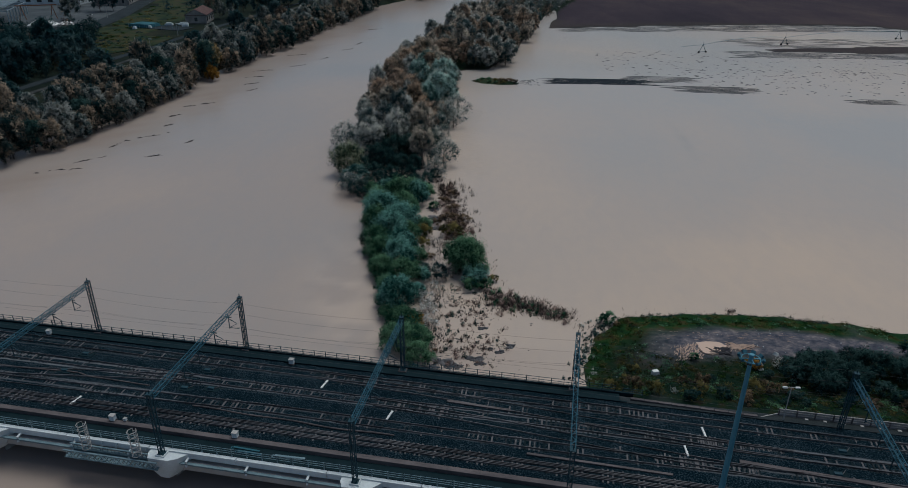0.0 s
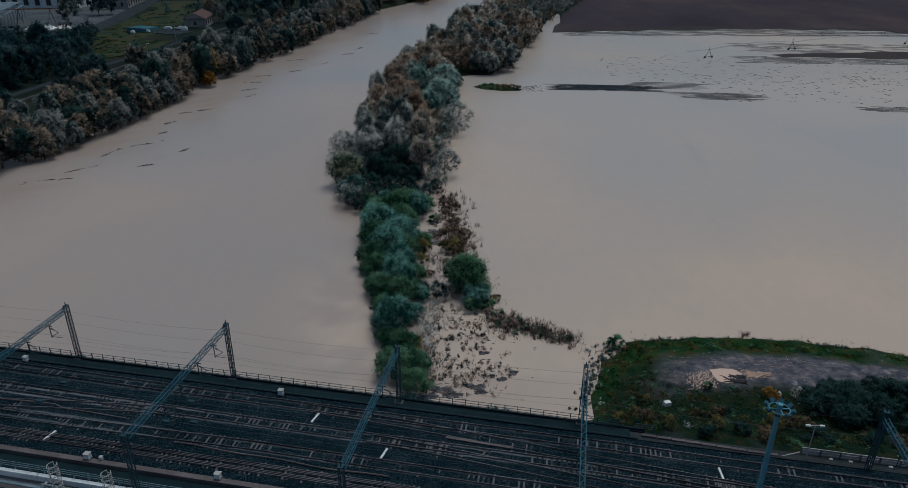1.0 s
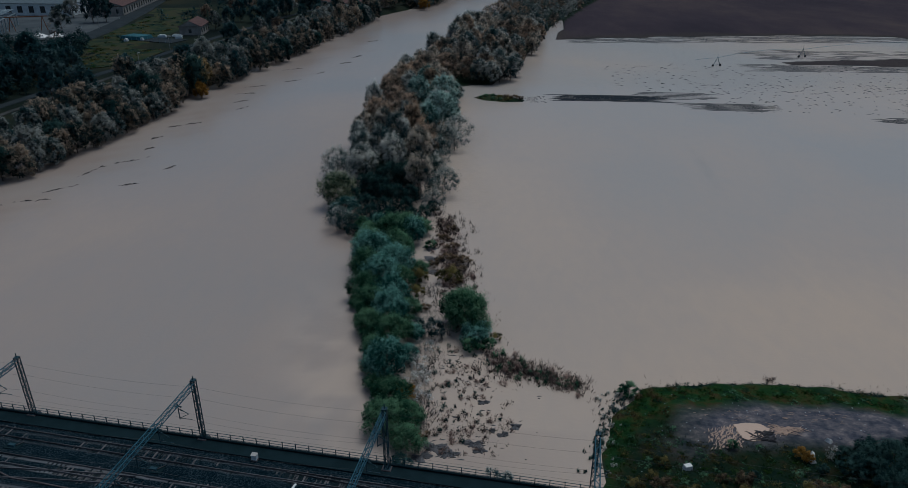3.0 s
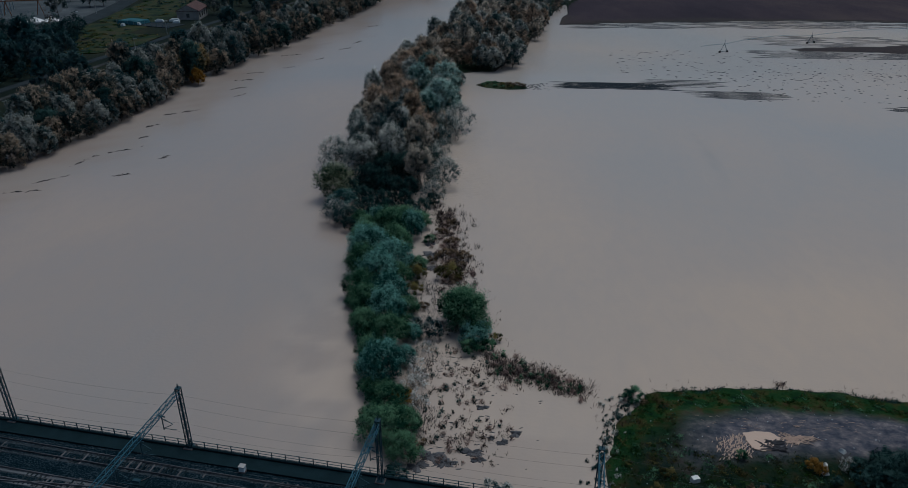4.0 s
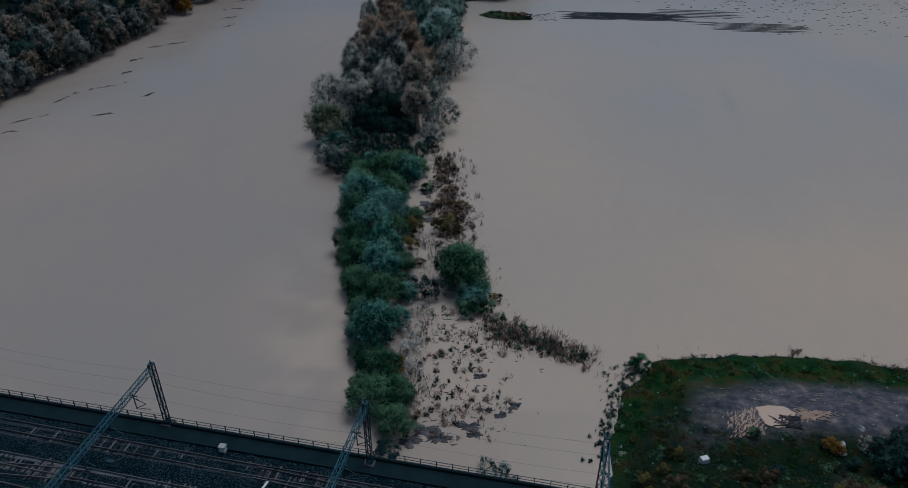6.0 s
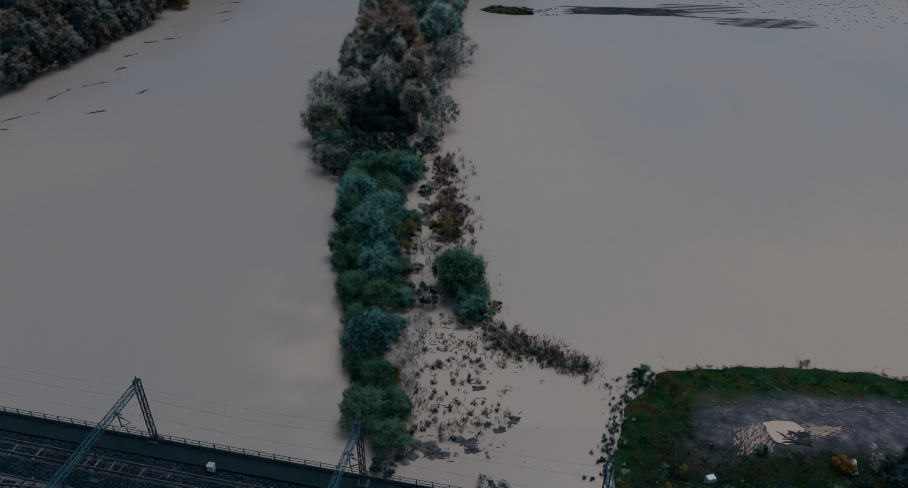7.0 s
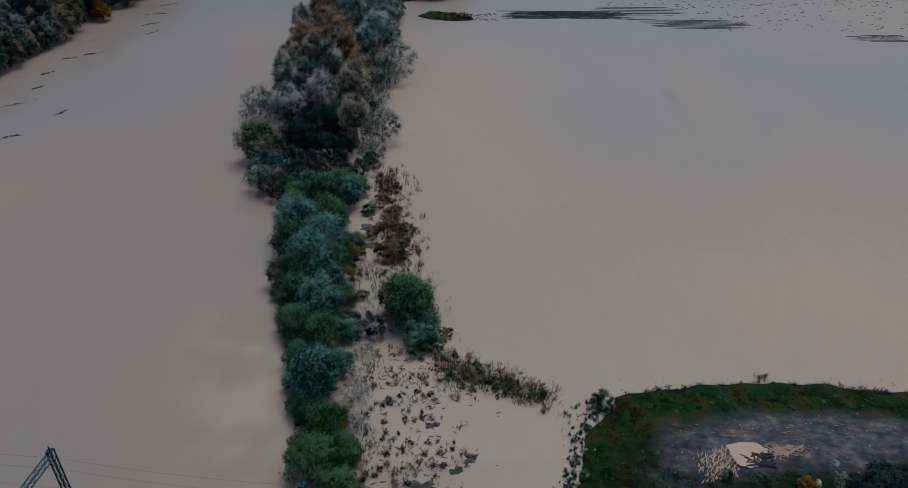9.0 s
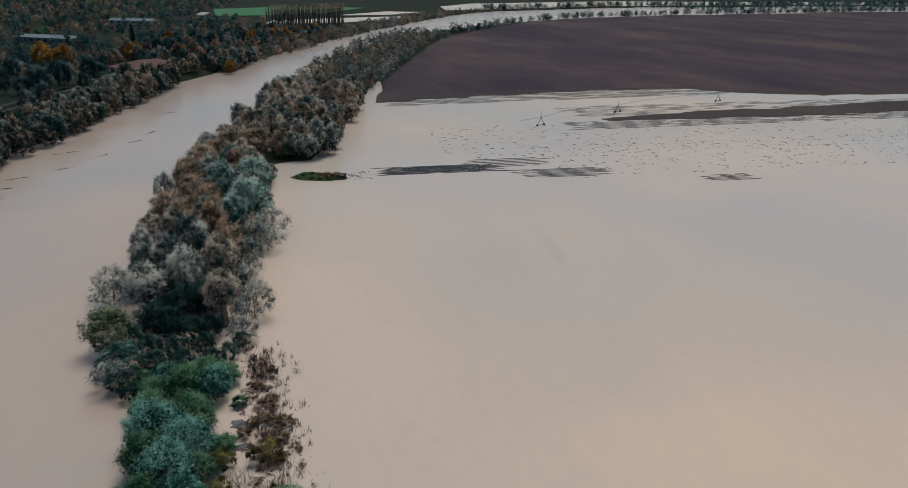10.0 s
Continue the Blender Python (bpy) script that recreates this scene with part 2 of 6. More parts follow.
MAT["puddle"] = water_material("muddy_puddle_water", (0.50, 0.36, 0.285), (0.55, 0.40, 0.315), (0.58, 0.43, 0.34))


def ground_material():
    """Grass, ploughed soil, gravel lot and wet mud, mixed by the ground's own zone values."""
    m = bpy.data.materials.new("ground")
    m.use_nodes = True
    nt = m.node_tree
    n, l = nt.nodes, nt.links
    b = n["Principled BSDF"]
    b.inputs["Roughness"].default_value = 0.9
    b.inputs["Specular IOR Level"].default_value = 0.05
    co = n.new("ShaderNodeTexCoord")

    def blend(colours, scale, stretch=(1, 1, 1), lo=0.35, hi=0.65, detail=7):
        mp = n.new("ShaderNodeMapping")
        mp.inputs["Scale"].default_value = stretch
        l.new(co.outputs["Object"], mp.inputs[0])
        t = n.new("ShaderNodeTexNoise")
        t.inputs["Scale"].default_value, t.inputs["Detail"].default_value, t.inputs["Roughness"].default_value = scale, detail, 0.7
        l.new(mp.outputs[0], t.inputs["Vector"])
        r = n.new("ShaderNodeValToRGB")
        e = r.color_ramp.elements
        e[0].position, e[1].position = lo, hi
        e[0].color, e[1].color = (*colours[0], 1), (*colours[-1], 1)
        for i, c in enumerate(colours[1:-1], 1):
            e.new(lo + (hi - lo) * i / (len(colours) - 1)).color = (*c, 1)
        l.new(t.outputs[0], r.inputs[0])
        return r.outputs[0]

    grass = blend(((0.002, 0.009, 0.007), (0.005, 0.016, 0.010), (0.011, 0.020, 0.010), (0.022, 0.017, 0.010)), 0.4)
    layers = [
        ("verge", blend(((0.002, 0.010, 0.006), (0.006, 0.027, 0.008), (0.012, 0.040, 0.011), (0.034, 0.037, 0.011), (0.042, 0.027, 0.015)), 0.3, (1, 1, 1), 0.34, 0.66, 12)),
        ("land", blend(((0.005, 0.010, 0.010), (0.012, 0.018, 0.013), (0.03, 0.03, 0.018)), 0.02)),
        ("soil", blend(((0.030, 0.024, 0.033), (0.043, 0.033, 0.042), (0.063, 0.047, 0.050), (0.088, 0.062, 0.055)), 0.0065, (1.2, 0.5, 1), 0.36, 0.7)),
        ("lot", blend(((0.026, 0.034, 0.050), (0.060, 0.063, 0.082), (0.125, 0.114, 0.124), (0.26, 0.222, 0.215)), 0.55, (0.8, 1.1, 1), 0.33, 0.68, 14)),
        ("mud", blend(((0.022, 0.02, 0.02), (0.075, 0.062, 0.056)), 0.8)),
    ]
    last = grass
    for name, colour in layers:
        a = n.new("ShaderNodeAttribute")
        a.attribute_name = name
        mx = n.new("ShaderNodeMix")
        mx.data_type = "RGBA"
        l.new(a.outputs["Fac"], mx.inputs[0])
        l.new(last, mx.inputs[6])
        l.new(colour, mx.inputs[7])
        last = mx.outputs[2]
    l.new(last, b.inputs["Base Color"])
    t = n.new("ShaderNodeTexNoise")
    t.inputs["Scale"].default_value, t.inputs["Detail"].default_value = 2.2, 6
    l.new(co.outputs["Object"], t.inputs["Vector"])
    bp = n.new("ShaderNodeBump")
    bp.inputs["Strength"].default_value, bp.inputs["Distance"].default_value = 0.5, 0.15
    l.new(t.outputs[0], bp.inputs["Height"])
    l.new(bp.outputs[0], b.inputs["Normal"])
    return m


MAT["ground"] = ground_material()


# ---------------------------------------------------------------- mesh helpers
class Shape:
    """Collects vertices and faces of one mesh."""

    def __init__(self):
        self.v, self.f = [], []

    def hexa(self, pts):
        i = len(self.v)
        self.v += [tuple(p) for p in pts]
        self.f += [(i, i + 3, i + 2, i + 1), (i + 4, i + 5, i + 6, i + 7), (i, i + 1, i + 5, i + 4), (i + 1, i + 2, i + 6, i + 5),
                   (i + 2, i + 3, i + 7, i + 6), (i + 3, i, i + 4, i + 7)]
        return self

    def box(self, x0, y0, z0, x1, y1, z1, taper=0.0):
        t = taper
        return self.hexa([(x0, y0, z0), (x1, y0, z0), (x1, y1, z0), (x0, y1, z0),
                          (x0 + t, y0 + t, z1), (x1 - t, y0 + t, z1), (x1 - t, y1 - t, z1), (x0 + t, y1 - t, z1)])

    def strut(self, a, b, w, h=None):
        a, b, h = Vector(a), Vector(b), h or w
        d = (b - a).normalized()
        side = d.cross(Vector((0, 0, 1)) if abs(d.z) < 0.95 else Vector((1, 0, 0))).normalized()
        up = side.cross(d)
        s, u = side * w / 2, up * h / 2
        return self.hexa([a - s - u, a + s - u, a + s + u, a - s + u, b - s - u, b + s - u, b + s + u, b - s + u])

    def tube(self, pts, radii, n=6):
        rings = []
        pts = [Vector(p) for p in pts]
        for k, p in enumerate(pts):
            d = (pts[min(k + 1, len(pts) - 1)] - pts[max(k - 1, 0)]).normalized()
            s = d.cross(Vector((0, 0, 1)) if abs(d.z) < 0.9 else Vector((1, 0, 0))).normalized()
            u = s.cross(d)
            r = radii[k] if isinstance(radii, (list, tuple)) else radii
            i = len(self.v)
            for j in range(n):
                a = 2 * math.pi * j / n
                self.v.append(tuple(p + s * math.cos(a) * r + u * math.sin(a) * r))
            rings.append(i)
        for a, b in zip(rings, rings[1:]):
            for j in range(n):
                self.f.append((a + j, a + (j + 1) % n, b + (j + 1) % n, b + j))
        self.f.append(tuple(range(rings[0], rings[0] + n))[::-1])
        self.f.append(tuple(range(rings[-1], rings[-1] + n)))
        return self

    def prism(self, outline, z0, z1):
        i, n = len(self.v), len(outline)
        self.v += [(x, y, z0) for x, y in outline] + [(x, y, z1) for x, y in outline]
        self.f += [tuple(range(i, i + n))[::-1], tuple(range(i + n, i + 2 * n))]
        self.f += [(i + j, i + (j + 1) % n, i + n + (j + 1) % n, i + n + j) for j in range(n)]
        return self

    def mesh(self, name, mat):
        me = bpy.data.meshes.new(name)
        me.from_pydata(self.v, [], self.f)
        me.materials.append(mat if not isinstance(mat, str) else MAT[mat])
        me.update()
        return me


def part(name, shape, mat, parent, label="", at=None):
    """Links a shape (or a ready mesh) as one mesh object under a thing or under a part."""
    me = shape.mesh(name, mat) if isinstance(shape, Shape) else shape
    ob = new(name, me)
    ob.parent = parent
    if at is not None:
        ob.matrix_basis = at
    if label:
        ob["label"] = label
    return ob


def thing(name, at, label, category, group="", kind="", shape=None, mat=None):
    me = None if shape is None else (shape.mesh(name, mat) if isinstance(shape, Shape) else shape)
    ob = new(name, me)
    ob.matrix_basis = at
    return tagged(ob, label, category, group, kind)


def interp(points):
    ys, xs = zip(*points)
    return lambda y: np.interp(y, ys, xs)


# the bridge's own frame: u along the deck, v across it towards the flooded side
BRIDGE = Matrix.Translation((0, 85.1, 0)) @ Matrix.Rotation(radians(-7.9), 4, "Z")


def on_bridge(u, v, z=0.0, turn=0.0):
    return BRIDGE @ pose(u, v, z, 0, 0, turn)


# ---------------------------------------------------------------- shorelines (y, x) and ground
left_shore = interp([(-400, -185), (0, -160), (100, -150), (189, -141), (215, -135), (257, -129), (303, -125), (341, -118), (395, -109),
                     (448, -101), (523, -92), (568, -86), (643, -58), (726, -36), (794, -13), (870, 12), (946, 40), (986, 55), (1125, 105), (1265, 167),
                     (1449, 249), (1617, 329), (1780, 440), (2060, 880), (2250, 1600), (2500, 4500)])
strip_left = interp([(88, -10), (96, -13), (107, -16), (120, -20), (136, -23), (158, -28), (168, -32), (190, -37), (261, -42), (319, -41),
                     (374, -36), (447, -26), (494, -22), (557, -10), (745, 28), (930, 85), (1043, 137), (1104, 182), (1335, 372), (1452, 532),
                     (1578, 795), (1642, 1058), (1790, 1510), (2130, 4500)])
strip_right = interp([(88, -8), (97, 2), (106, 8), (112, 15), (116, 9), (124, 5), (143, 1), (164, -4), (190, -9), (224, -15), (254, -13),
                      (321, -10), (337, -6), (341, 8), (371, 16), (439, 31), (509, 40), (676, 86), (916, 156), (1082, 229), (1347, 395), (1471, 553),
                      (1599, 812), (1662, 1075), (1811, 1530), (2150, 4500)])
field_edge = interp([(33, 478), (44, 478), (84, 487), (124, 497), (166, 504), (210, 509), (266, 509), (282, 488), (331, 470), (404, 463),
                     (600, 452), (4500, 430)])
island_top = interp([(14, 70), (17.5, 84), (19, 97), (22, 105.5), (27, 112), (35, 114.3), (51, 114.9), (58, 114.5), (70, 112.3), (90, 107.8),
                     (140, 100), (300, 80), (800, 40), (4500, 0)])


def smooth(x, a, b):
    t = np.clip((x - a) / (b - a), 0, 1)
    return t * t * (3 - 2 * t)


def axis(stops):
    """Grid lines with a spacing of their own in each stretch."""
    out = []
    for (a, da), (b, _) in zip(stops, stops[1:]):
        out += list(np.arange(a, b - da * 0.5, da))
    return np.array(out + [stops[-1][0]])


def lumps(x, y, s, seed):
    """Cheap smooth noise from a few crossing waves, about -1 to 1."""
    rng = np.random.RandomState(seed)
    out = 0
    for k in range(7):
        a, p, f = rng.uniform(0, 6.28), rng.uniform(0, 6.28), s * rng.uniform(0.5, 1.9)
        out = out + np.sin((x * math.cos(a) + y * math.sin(a)) * f + p)
    return out / 3.2


def terrain(x, y):
    """Height and zone values of the ground."""
    u = x * math.cos(radians(7.9)) - (y - 85.1) * math.sin(radians(7.9))
    v = x * math.sin(radians(7.9)) + (y - 85.1) * math.cos(radians(7.9))
    n1, n2 = lumps(x, y, 0.12, 3), lumps(x, y, 0.6, 4)
    h = np.full_like(x, -2.6)
    # left bank
    d = left_shore(y) + 3 * n1 - x
    land_l = smooth(d, 2, 15)
    h = np.maximum(h, -2.6 + 5.6 * land_l + 0.25 * n1 * land_l)
    # wooded strip between river and field
    d = np.minimum(x - strip_left(y), strip_right(y) - x) + 1.5 * n1 + 0.5 * n2
    wood = smooth(y, 184, 205)
    d = np.where(y < 88, -50, d)
    top = -2.6 + (2.2 + 0.95 * wood) * smooth(d, -8, 3 + 6 * wood)
    h = np.maximum(h, top)
    # ploughed field
    d = np.minimum(y - field_edge(x) - 3.0 * lumps(x * 0.25, y, 0.5, 9), (x - strip_right(y) - np.interp(y, (530, 585), (6, -5))) * 2.0)
    soil = smooth(d, -2, 5)
    h = np.maximum(h, -2.6 + np.clip(2.62 + 0.012 * d, 0, 3.4) * smooth(d, -18, 2))
    # mud bar in the flooded field
    half = np.interp(x, (145, 160, 230, 320, 420, 600), (0, 5, 13, 16, 22, 26))
    dm = half - np.abs(y - np.interp(x, (150, 230, 400, 600), (406, 412, 425, 432))) + 3 * lumps(x * 0.15, y, 0.6, 12)
    bar = smooth(dm, -2, 2) * smooth(x, 142, 165)
    h = np.maximum(h, -0.6 + 0.75 * bar)
    # green spit and railway embankment
    d = island_top(x) - y
    side = np.minimum(d, (x - np.interp(y, (60, 84, 96, 104, 111), (15, 17.0, 18.3, 21, 26.5))) * 1.0) + 0.35 * n2 + 0.3 * n1
    isl = smooth(side, -3.0, 1.6)
    h_isl = -2.6 + 2.95 * isl + 0.1 * n2 * isl + 1.55 * smooth(side, 0.5, 11) * isl
    bank = smooth(v, 12.5, -1.0) * smooth(u, 17, 26)
    h_isl = np.where(u > 14, h_isl + bank * (5.35 - h_isl) * smooth(v, -70, -45), h_isl)
    h = np.where((x > 10) & (y < 119) & (x < 4600), np.maximum(h, h_isl), h)
    # left abutment of the bridge
    ab = smooth(-u, 148, 160) * smooth(v, 14, 1) * smooth(v, -45, -26)
    h = np.maximum(h, -2.6 + 7.9 * ab)
    mid_y = 102.3 + 0.17 * np.minimum(x - 46, 0)
    lot = np.exp(-(np.abs((x - 46) / 16.8) ** 3 + np.abs((y - mid_y) / 4.9) ** 3)) + np.exp(-(((x - 78) / 26) ** 4 + ((y - 102.5 + 0.12 * (x - 66)) / 2.6) ** 2))
    lot = np.clip(lot * 1.25 + 0.18 * n2 - 0.1, 0, 1) * (side > 1)
    verge = np.clip(smooth(d, 14, 4) + 0.2 * n1, 0, 1) * isl * (x > 10) * (y < 120)
    land = land_l * (1 - 0.35 * smooth(lumps(x, y, 0.02, 21), 0.2, 0.8))
    mud = np.maximum(smooth(h, 0.35, 0.02), smooth(y, 230, 205) * (x < 12)) * (y < 520)
    far = smooth(y, 1900, 2300)
    return h, dict(soil=np.maximum(np.clip(soil, 0, 1) * (x > strip_right(y)), bar), lot=lot, verge=verge, land=np.maximum(land, far), mud=mud * (1 - verge))


def grid_mesh(name, xs, ys):
    X, Y = np.meshgrid(xs, ys)
    h, zones = terrain(X, Y)
    nx, ny = len(xs), len(ys)
    idx = np.arange(nx * ny).reshape(ny, nx)
    quads = np.stack([idx[:-1, :-1], idx[:-1, 1:], idx[1:, 1:], idx[1:, :-1]], -1).reshape(-1, 4)
    me = bpy.data.meshes.new(name)
    me.from_pydata(np.stack([X, Y, h], -1).reshape(-1, 3).tolist(), [], quads.tolist())
    for key, val in zones.items():
        me.attributes.new(key, "FLOAT", "POINT").data.foreach_set("value", val.astype(np.float32).reshape(-1))
    me.polygons.foreach_set("use_smooth", np.ones(len(me.polygons), bool))
    me.materials.append(MAT["ground"])
    me.update()
    return me


xs = axis([(-4600, 400), (-1000, 60), (-400, 12), (-190, 4), (-50, 1), (-16, 0.9), (76, 4), (440, 25), (1000, 200), (4600, 1)])
ys = axis([(-600, 60), (-60, 10), (50, 1.5), (78, 0.8), (118, 1.0), (176, 3), (520, 12), (1000, 40), (2600, 300), (4700, 1)])
tagged(new("ground", grid_mesh("ground", xs, ys)), "river banks, ploughed field, grassy spit and muddy shoals", "ground", kind="structure")
wx = axis([(-4600, 600), (-400, 20), (-160, 4), (-64, 1.6), (90, 12), (300, 80), (700, 400), (4600, 1)])
wy = axis([(-600, 100), (0, 10), (84, 1.6), (300, 6), (520, 40), (1000, 200), (4700, 1)])
WX, WY = np.meshgrid(wx, wy)
wi = np.arange(WX.size).reshape(WX.shape)
wq = np.stack([wi[:-1, :-1], wi[:-1, 1:], wi[1:, 1:], wi[1:, :-1]], -1).reshape(-1, 4)
wm = bpy.data.meshes.new("water")
wm.from_pydata(np.stack([WX, WY, 0 * WX], -1).reshape(-1, 3).tolist(), [], wq.tolist())
wm.materials.append(MAT["water"])
# the river's own silt, greyer than the standing water of the field
rv = np.where(WY < 100, smooth(20 - WX, -6, 30), smooth(strip_left(WY) + 14 - WX, -4, 16))
wm.attributes.new("river", "FLOAT", "POINT").data.foreach_set("value", rv.astype(np.float32).reshape(-1))
# cool and warm sheets, a pale silt plume beside the willow row, brown water along the bank, chop in the lee of the trees
qx, qy = WX + 5 * lumps(WX, WY, 0.09, 31), WY + 5 * lumps(WX, WY, 0.09, 32)
curl = lumps(qx, qy, 0.16, 33) + 0.5 * lumps(qx, qy, 0.42, 34)
row = strip_left(WY) - WX
swirl = 0.6 * lumps(qx, qy, 0.30, 36) + 0.4 * lumps(qx, qy, 0.75, 37)
silt = np.exp(-((row - 6) / 7.5) ** 2 - ((WY - 112) / 24) ** 2) * smooth(swirl, -0.75, 0.45) * 0.85
brown = smooth(left_shore(WY) + 30 + 9 * curl - WX, 0, 26) * (WY > 150) * (WY < 900) * (0.5 + 0.25 * curl) + smooth(8 - np.hypot(WX + 30, WY - 170) + 2 * curl, 0, 5) * 0.7
brown = np.clip(np.maximum(brown, smooth(WY, 84, 60) * (WX < 14) * 0.9), 0, 1)
arc = np.exp(-((WX - 69 + 0.004 * (WY - 250) ** 2 * 0.3) / 1.6) ** 2) * np.exp(-((WY - 232) / 22) ** 2) * (0.6 + 0.4 * curl)
tone = smooth(WX, -20, 70) * smooth(WY, 190, 110) * 1.1 - 0.9 * np.exp(-(((WX - 38) / 32) ** 2 + ((WY - 205) / 48) ** 2)) - 0.8 * smooth(WY, 230, 380)
ripple = smooth(14 - np.abs(WX - strip_right(WY) - 5), 0, 9) * smooth(WY, 178, 195) * smooth(WY, 285, 250) + 0.8 * smooth(WY, 325, 350) * (WX > 0)
for key, val in (("silt", silt), ("brown", brown), ("murk", np.clip(arc, 0, 1) * 0.45), ("tone", tone), ("ripple", ripple)):
    wm.attributes.new(key, "FLOAT", "POINT").data.foreach_set("value", val.astype(np.float32).reshape(-1))
tagged(new("water", wm), "brown muddy flood water of a swollen river", "water", kind="structure")

# ---------------------------------------------------------------- railway bridge
U0, U1 = -158.0, 22.0
bridge = thing("railway_bridge", BRIDGE, "white concrete railway bridge with dark walkways over flood water", "bridge")
part("deck", Shape().box(U0, -22.9, 4.3, U1, -0.15, 5.35), "concrete", bridge)
part("walkway_slab", Shape().box(U0, -2.25, 5.354, U1, -0.2, 5.5), "walkway", bridge)
part("walkway_slab", Shape().box(U0, -22.75, 5.354, U1 + 10, -20.6, 5.5), "walkway", bridge)
part("ballast_wall", Shape().box(U0, -20.55, 5.36, U1 + 4, -19.75, 6.02, 0.03), "kerb", bridge, "weathered pinkish concrete ballast kerb")
part("ballast_wall", Shape().box(U0, -2.55, 5.36, U1 + 1, -2.3, 5.98, 0.02), "walkway", bridge)
part("parapet_kerb", Shape().box(U0, -0.2, 4.7, U1 + 2, 0.15, 5.75, 0.02), "walkway", bridge)
for k in range(15):
    a = U0 + 12 * k
    part("edge_beam", Shape().box(a + 0.02, -23.5, 4.8, a + 11.98, -22.95, 5.62, 0.03), "white_concrete", bridge, "white concrete edge beam" if k == 0 else "")
for v in (-23.3, -17.5, -12, -6.5, -1.2):
    part("girder", Shape().box(U0, v - 0.35, 2.9, U1, v + 0.35, 4.3), "concrete", bridge)
part("drain_pipe", Shape().tube([(U0, -24.05, 4.25), (U1, -24.05, 4.25)], 0.13, 8), "galvanised", bridge)
part("cable_duct", Shape().box(U0, -24.35, 4.45, U1, -23.95, 4.6), "galvanised", bridge)
for k in range(22):
    u = U0 + 4 + 8.1 * k
    part("scupper", Shape().tube([(u, -23.5, 4.9), (u, -24.2, 4.85), (u, -24.25, 4.1)], 0.16, 7), "white_concrete", bridge)

PIERS = [-139.0, -113.2, -87.4, -61.7, -35.8, -10.1, 15.4]


def pier_cap(out):
    """Faceted hopper below one edge of the deck, narrowing downwards to the shaft."""
    plan = [(-1.9, 1.2), (-1.9, -0.5), (-1.45, -1.45), (1.25, -1.45), (2.3, -0.9), (3.5, 0.35), (3.5, 1.2)]
    s = Shape()
    n = len(plan)
    for z, f in ((5.42, 1.0), (4.3, 0.95), (3.3, 0.76), (2.1, 0.4)):
        s.v += [(0.35 + (u - 0.35) * f, (-23.6 + v * (0.55 + 0.45 * f) if out < 0 else -0.3 - v * 0.4 * (0.55 + 0.45 * f)), z) for u, v in plan]
    turn = -1 if out > 0 else 1
    for k in range(3):
        s.f += [tuple((k * n + j, k * n + (j + 1) % n, (k + 1) * n + (j + 1) % n, (k + 1) * n + j)[::-turn]) for j in range(n)]
    s.f += [tuple(range(n))[::turn], tuple(range(3 * n, 4 * n))[::-turn]]
    return s.mesh("pier_cap", "white_concrete")


caps = [pier_cap(-1), pier_cap(1)]
shaft = Shape().prism([(1.1 * math.cos(a) + 0.0, -12 + 10.2 * math.sin(a)) for a in np.linspace(0, 2 * math.pi, 20, endpoint=False)], -2.6, 4.25).mesh("pier_shaft", "concrete")
for u in PIERS:
    part("pier_shaft", shaft, None, bridge, at=pose(u, 0, 0))
    for cap in caps:
        part("pier_cap", cap, None, bridge, "white faceted concrete pier cap", at=pose(u, 0, 0))

# ballast bed, slightly uneven
bu, bv = np.arange(U0 - 30, 170, 0.8), np.linspace(-19.75, -2.55, 44)
BU, BV = np.meshgrid(bu, bv)
TRACK_V = (-4.7, -9.05, -13.5, -17.35)
dip = sum(np.exp(-((BV - c) / 1.1) ** 4) for c in TRACK_V)
BH = 5.86 + 0.05 * lumps(BU, BV, 1.4, 5) + 0.03 * lumps(BU, BV, 4.0, 6) - 0.06 * dip - 0.1 * smooth(np.abs(BV + 11.1), 7.9, 8.6)
bidx = np.arange(BU.size).reshape(BU.shape)
bq = np.stack([bidx[:-1, :-1], bidx[:-1, 1:], bidx[1:, 1:], bidx[1:, :-1]], -1).reshape(-1, 4)


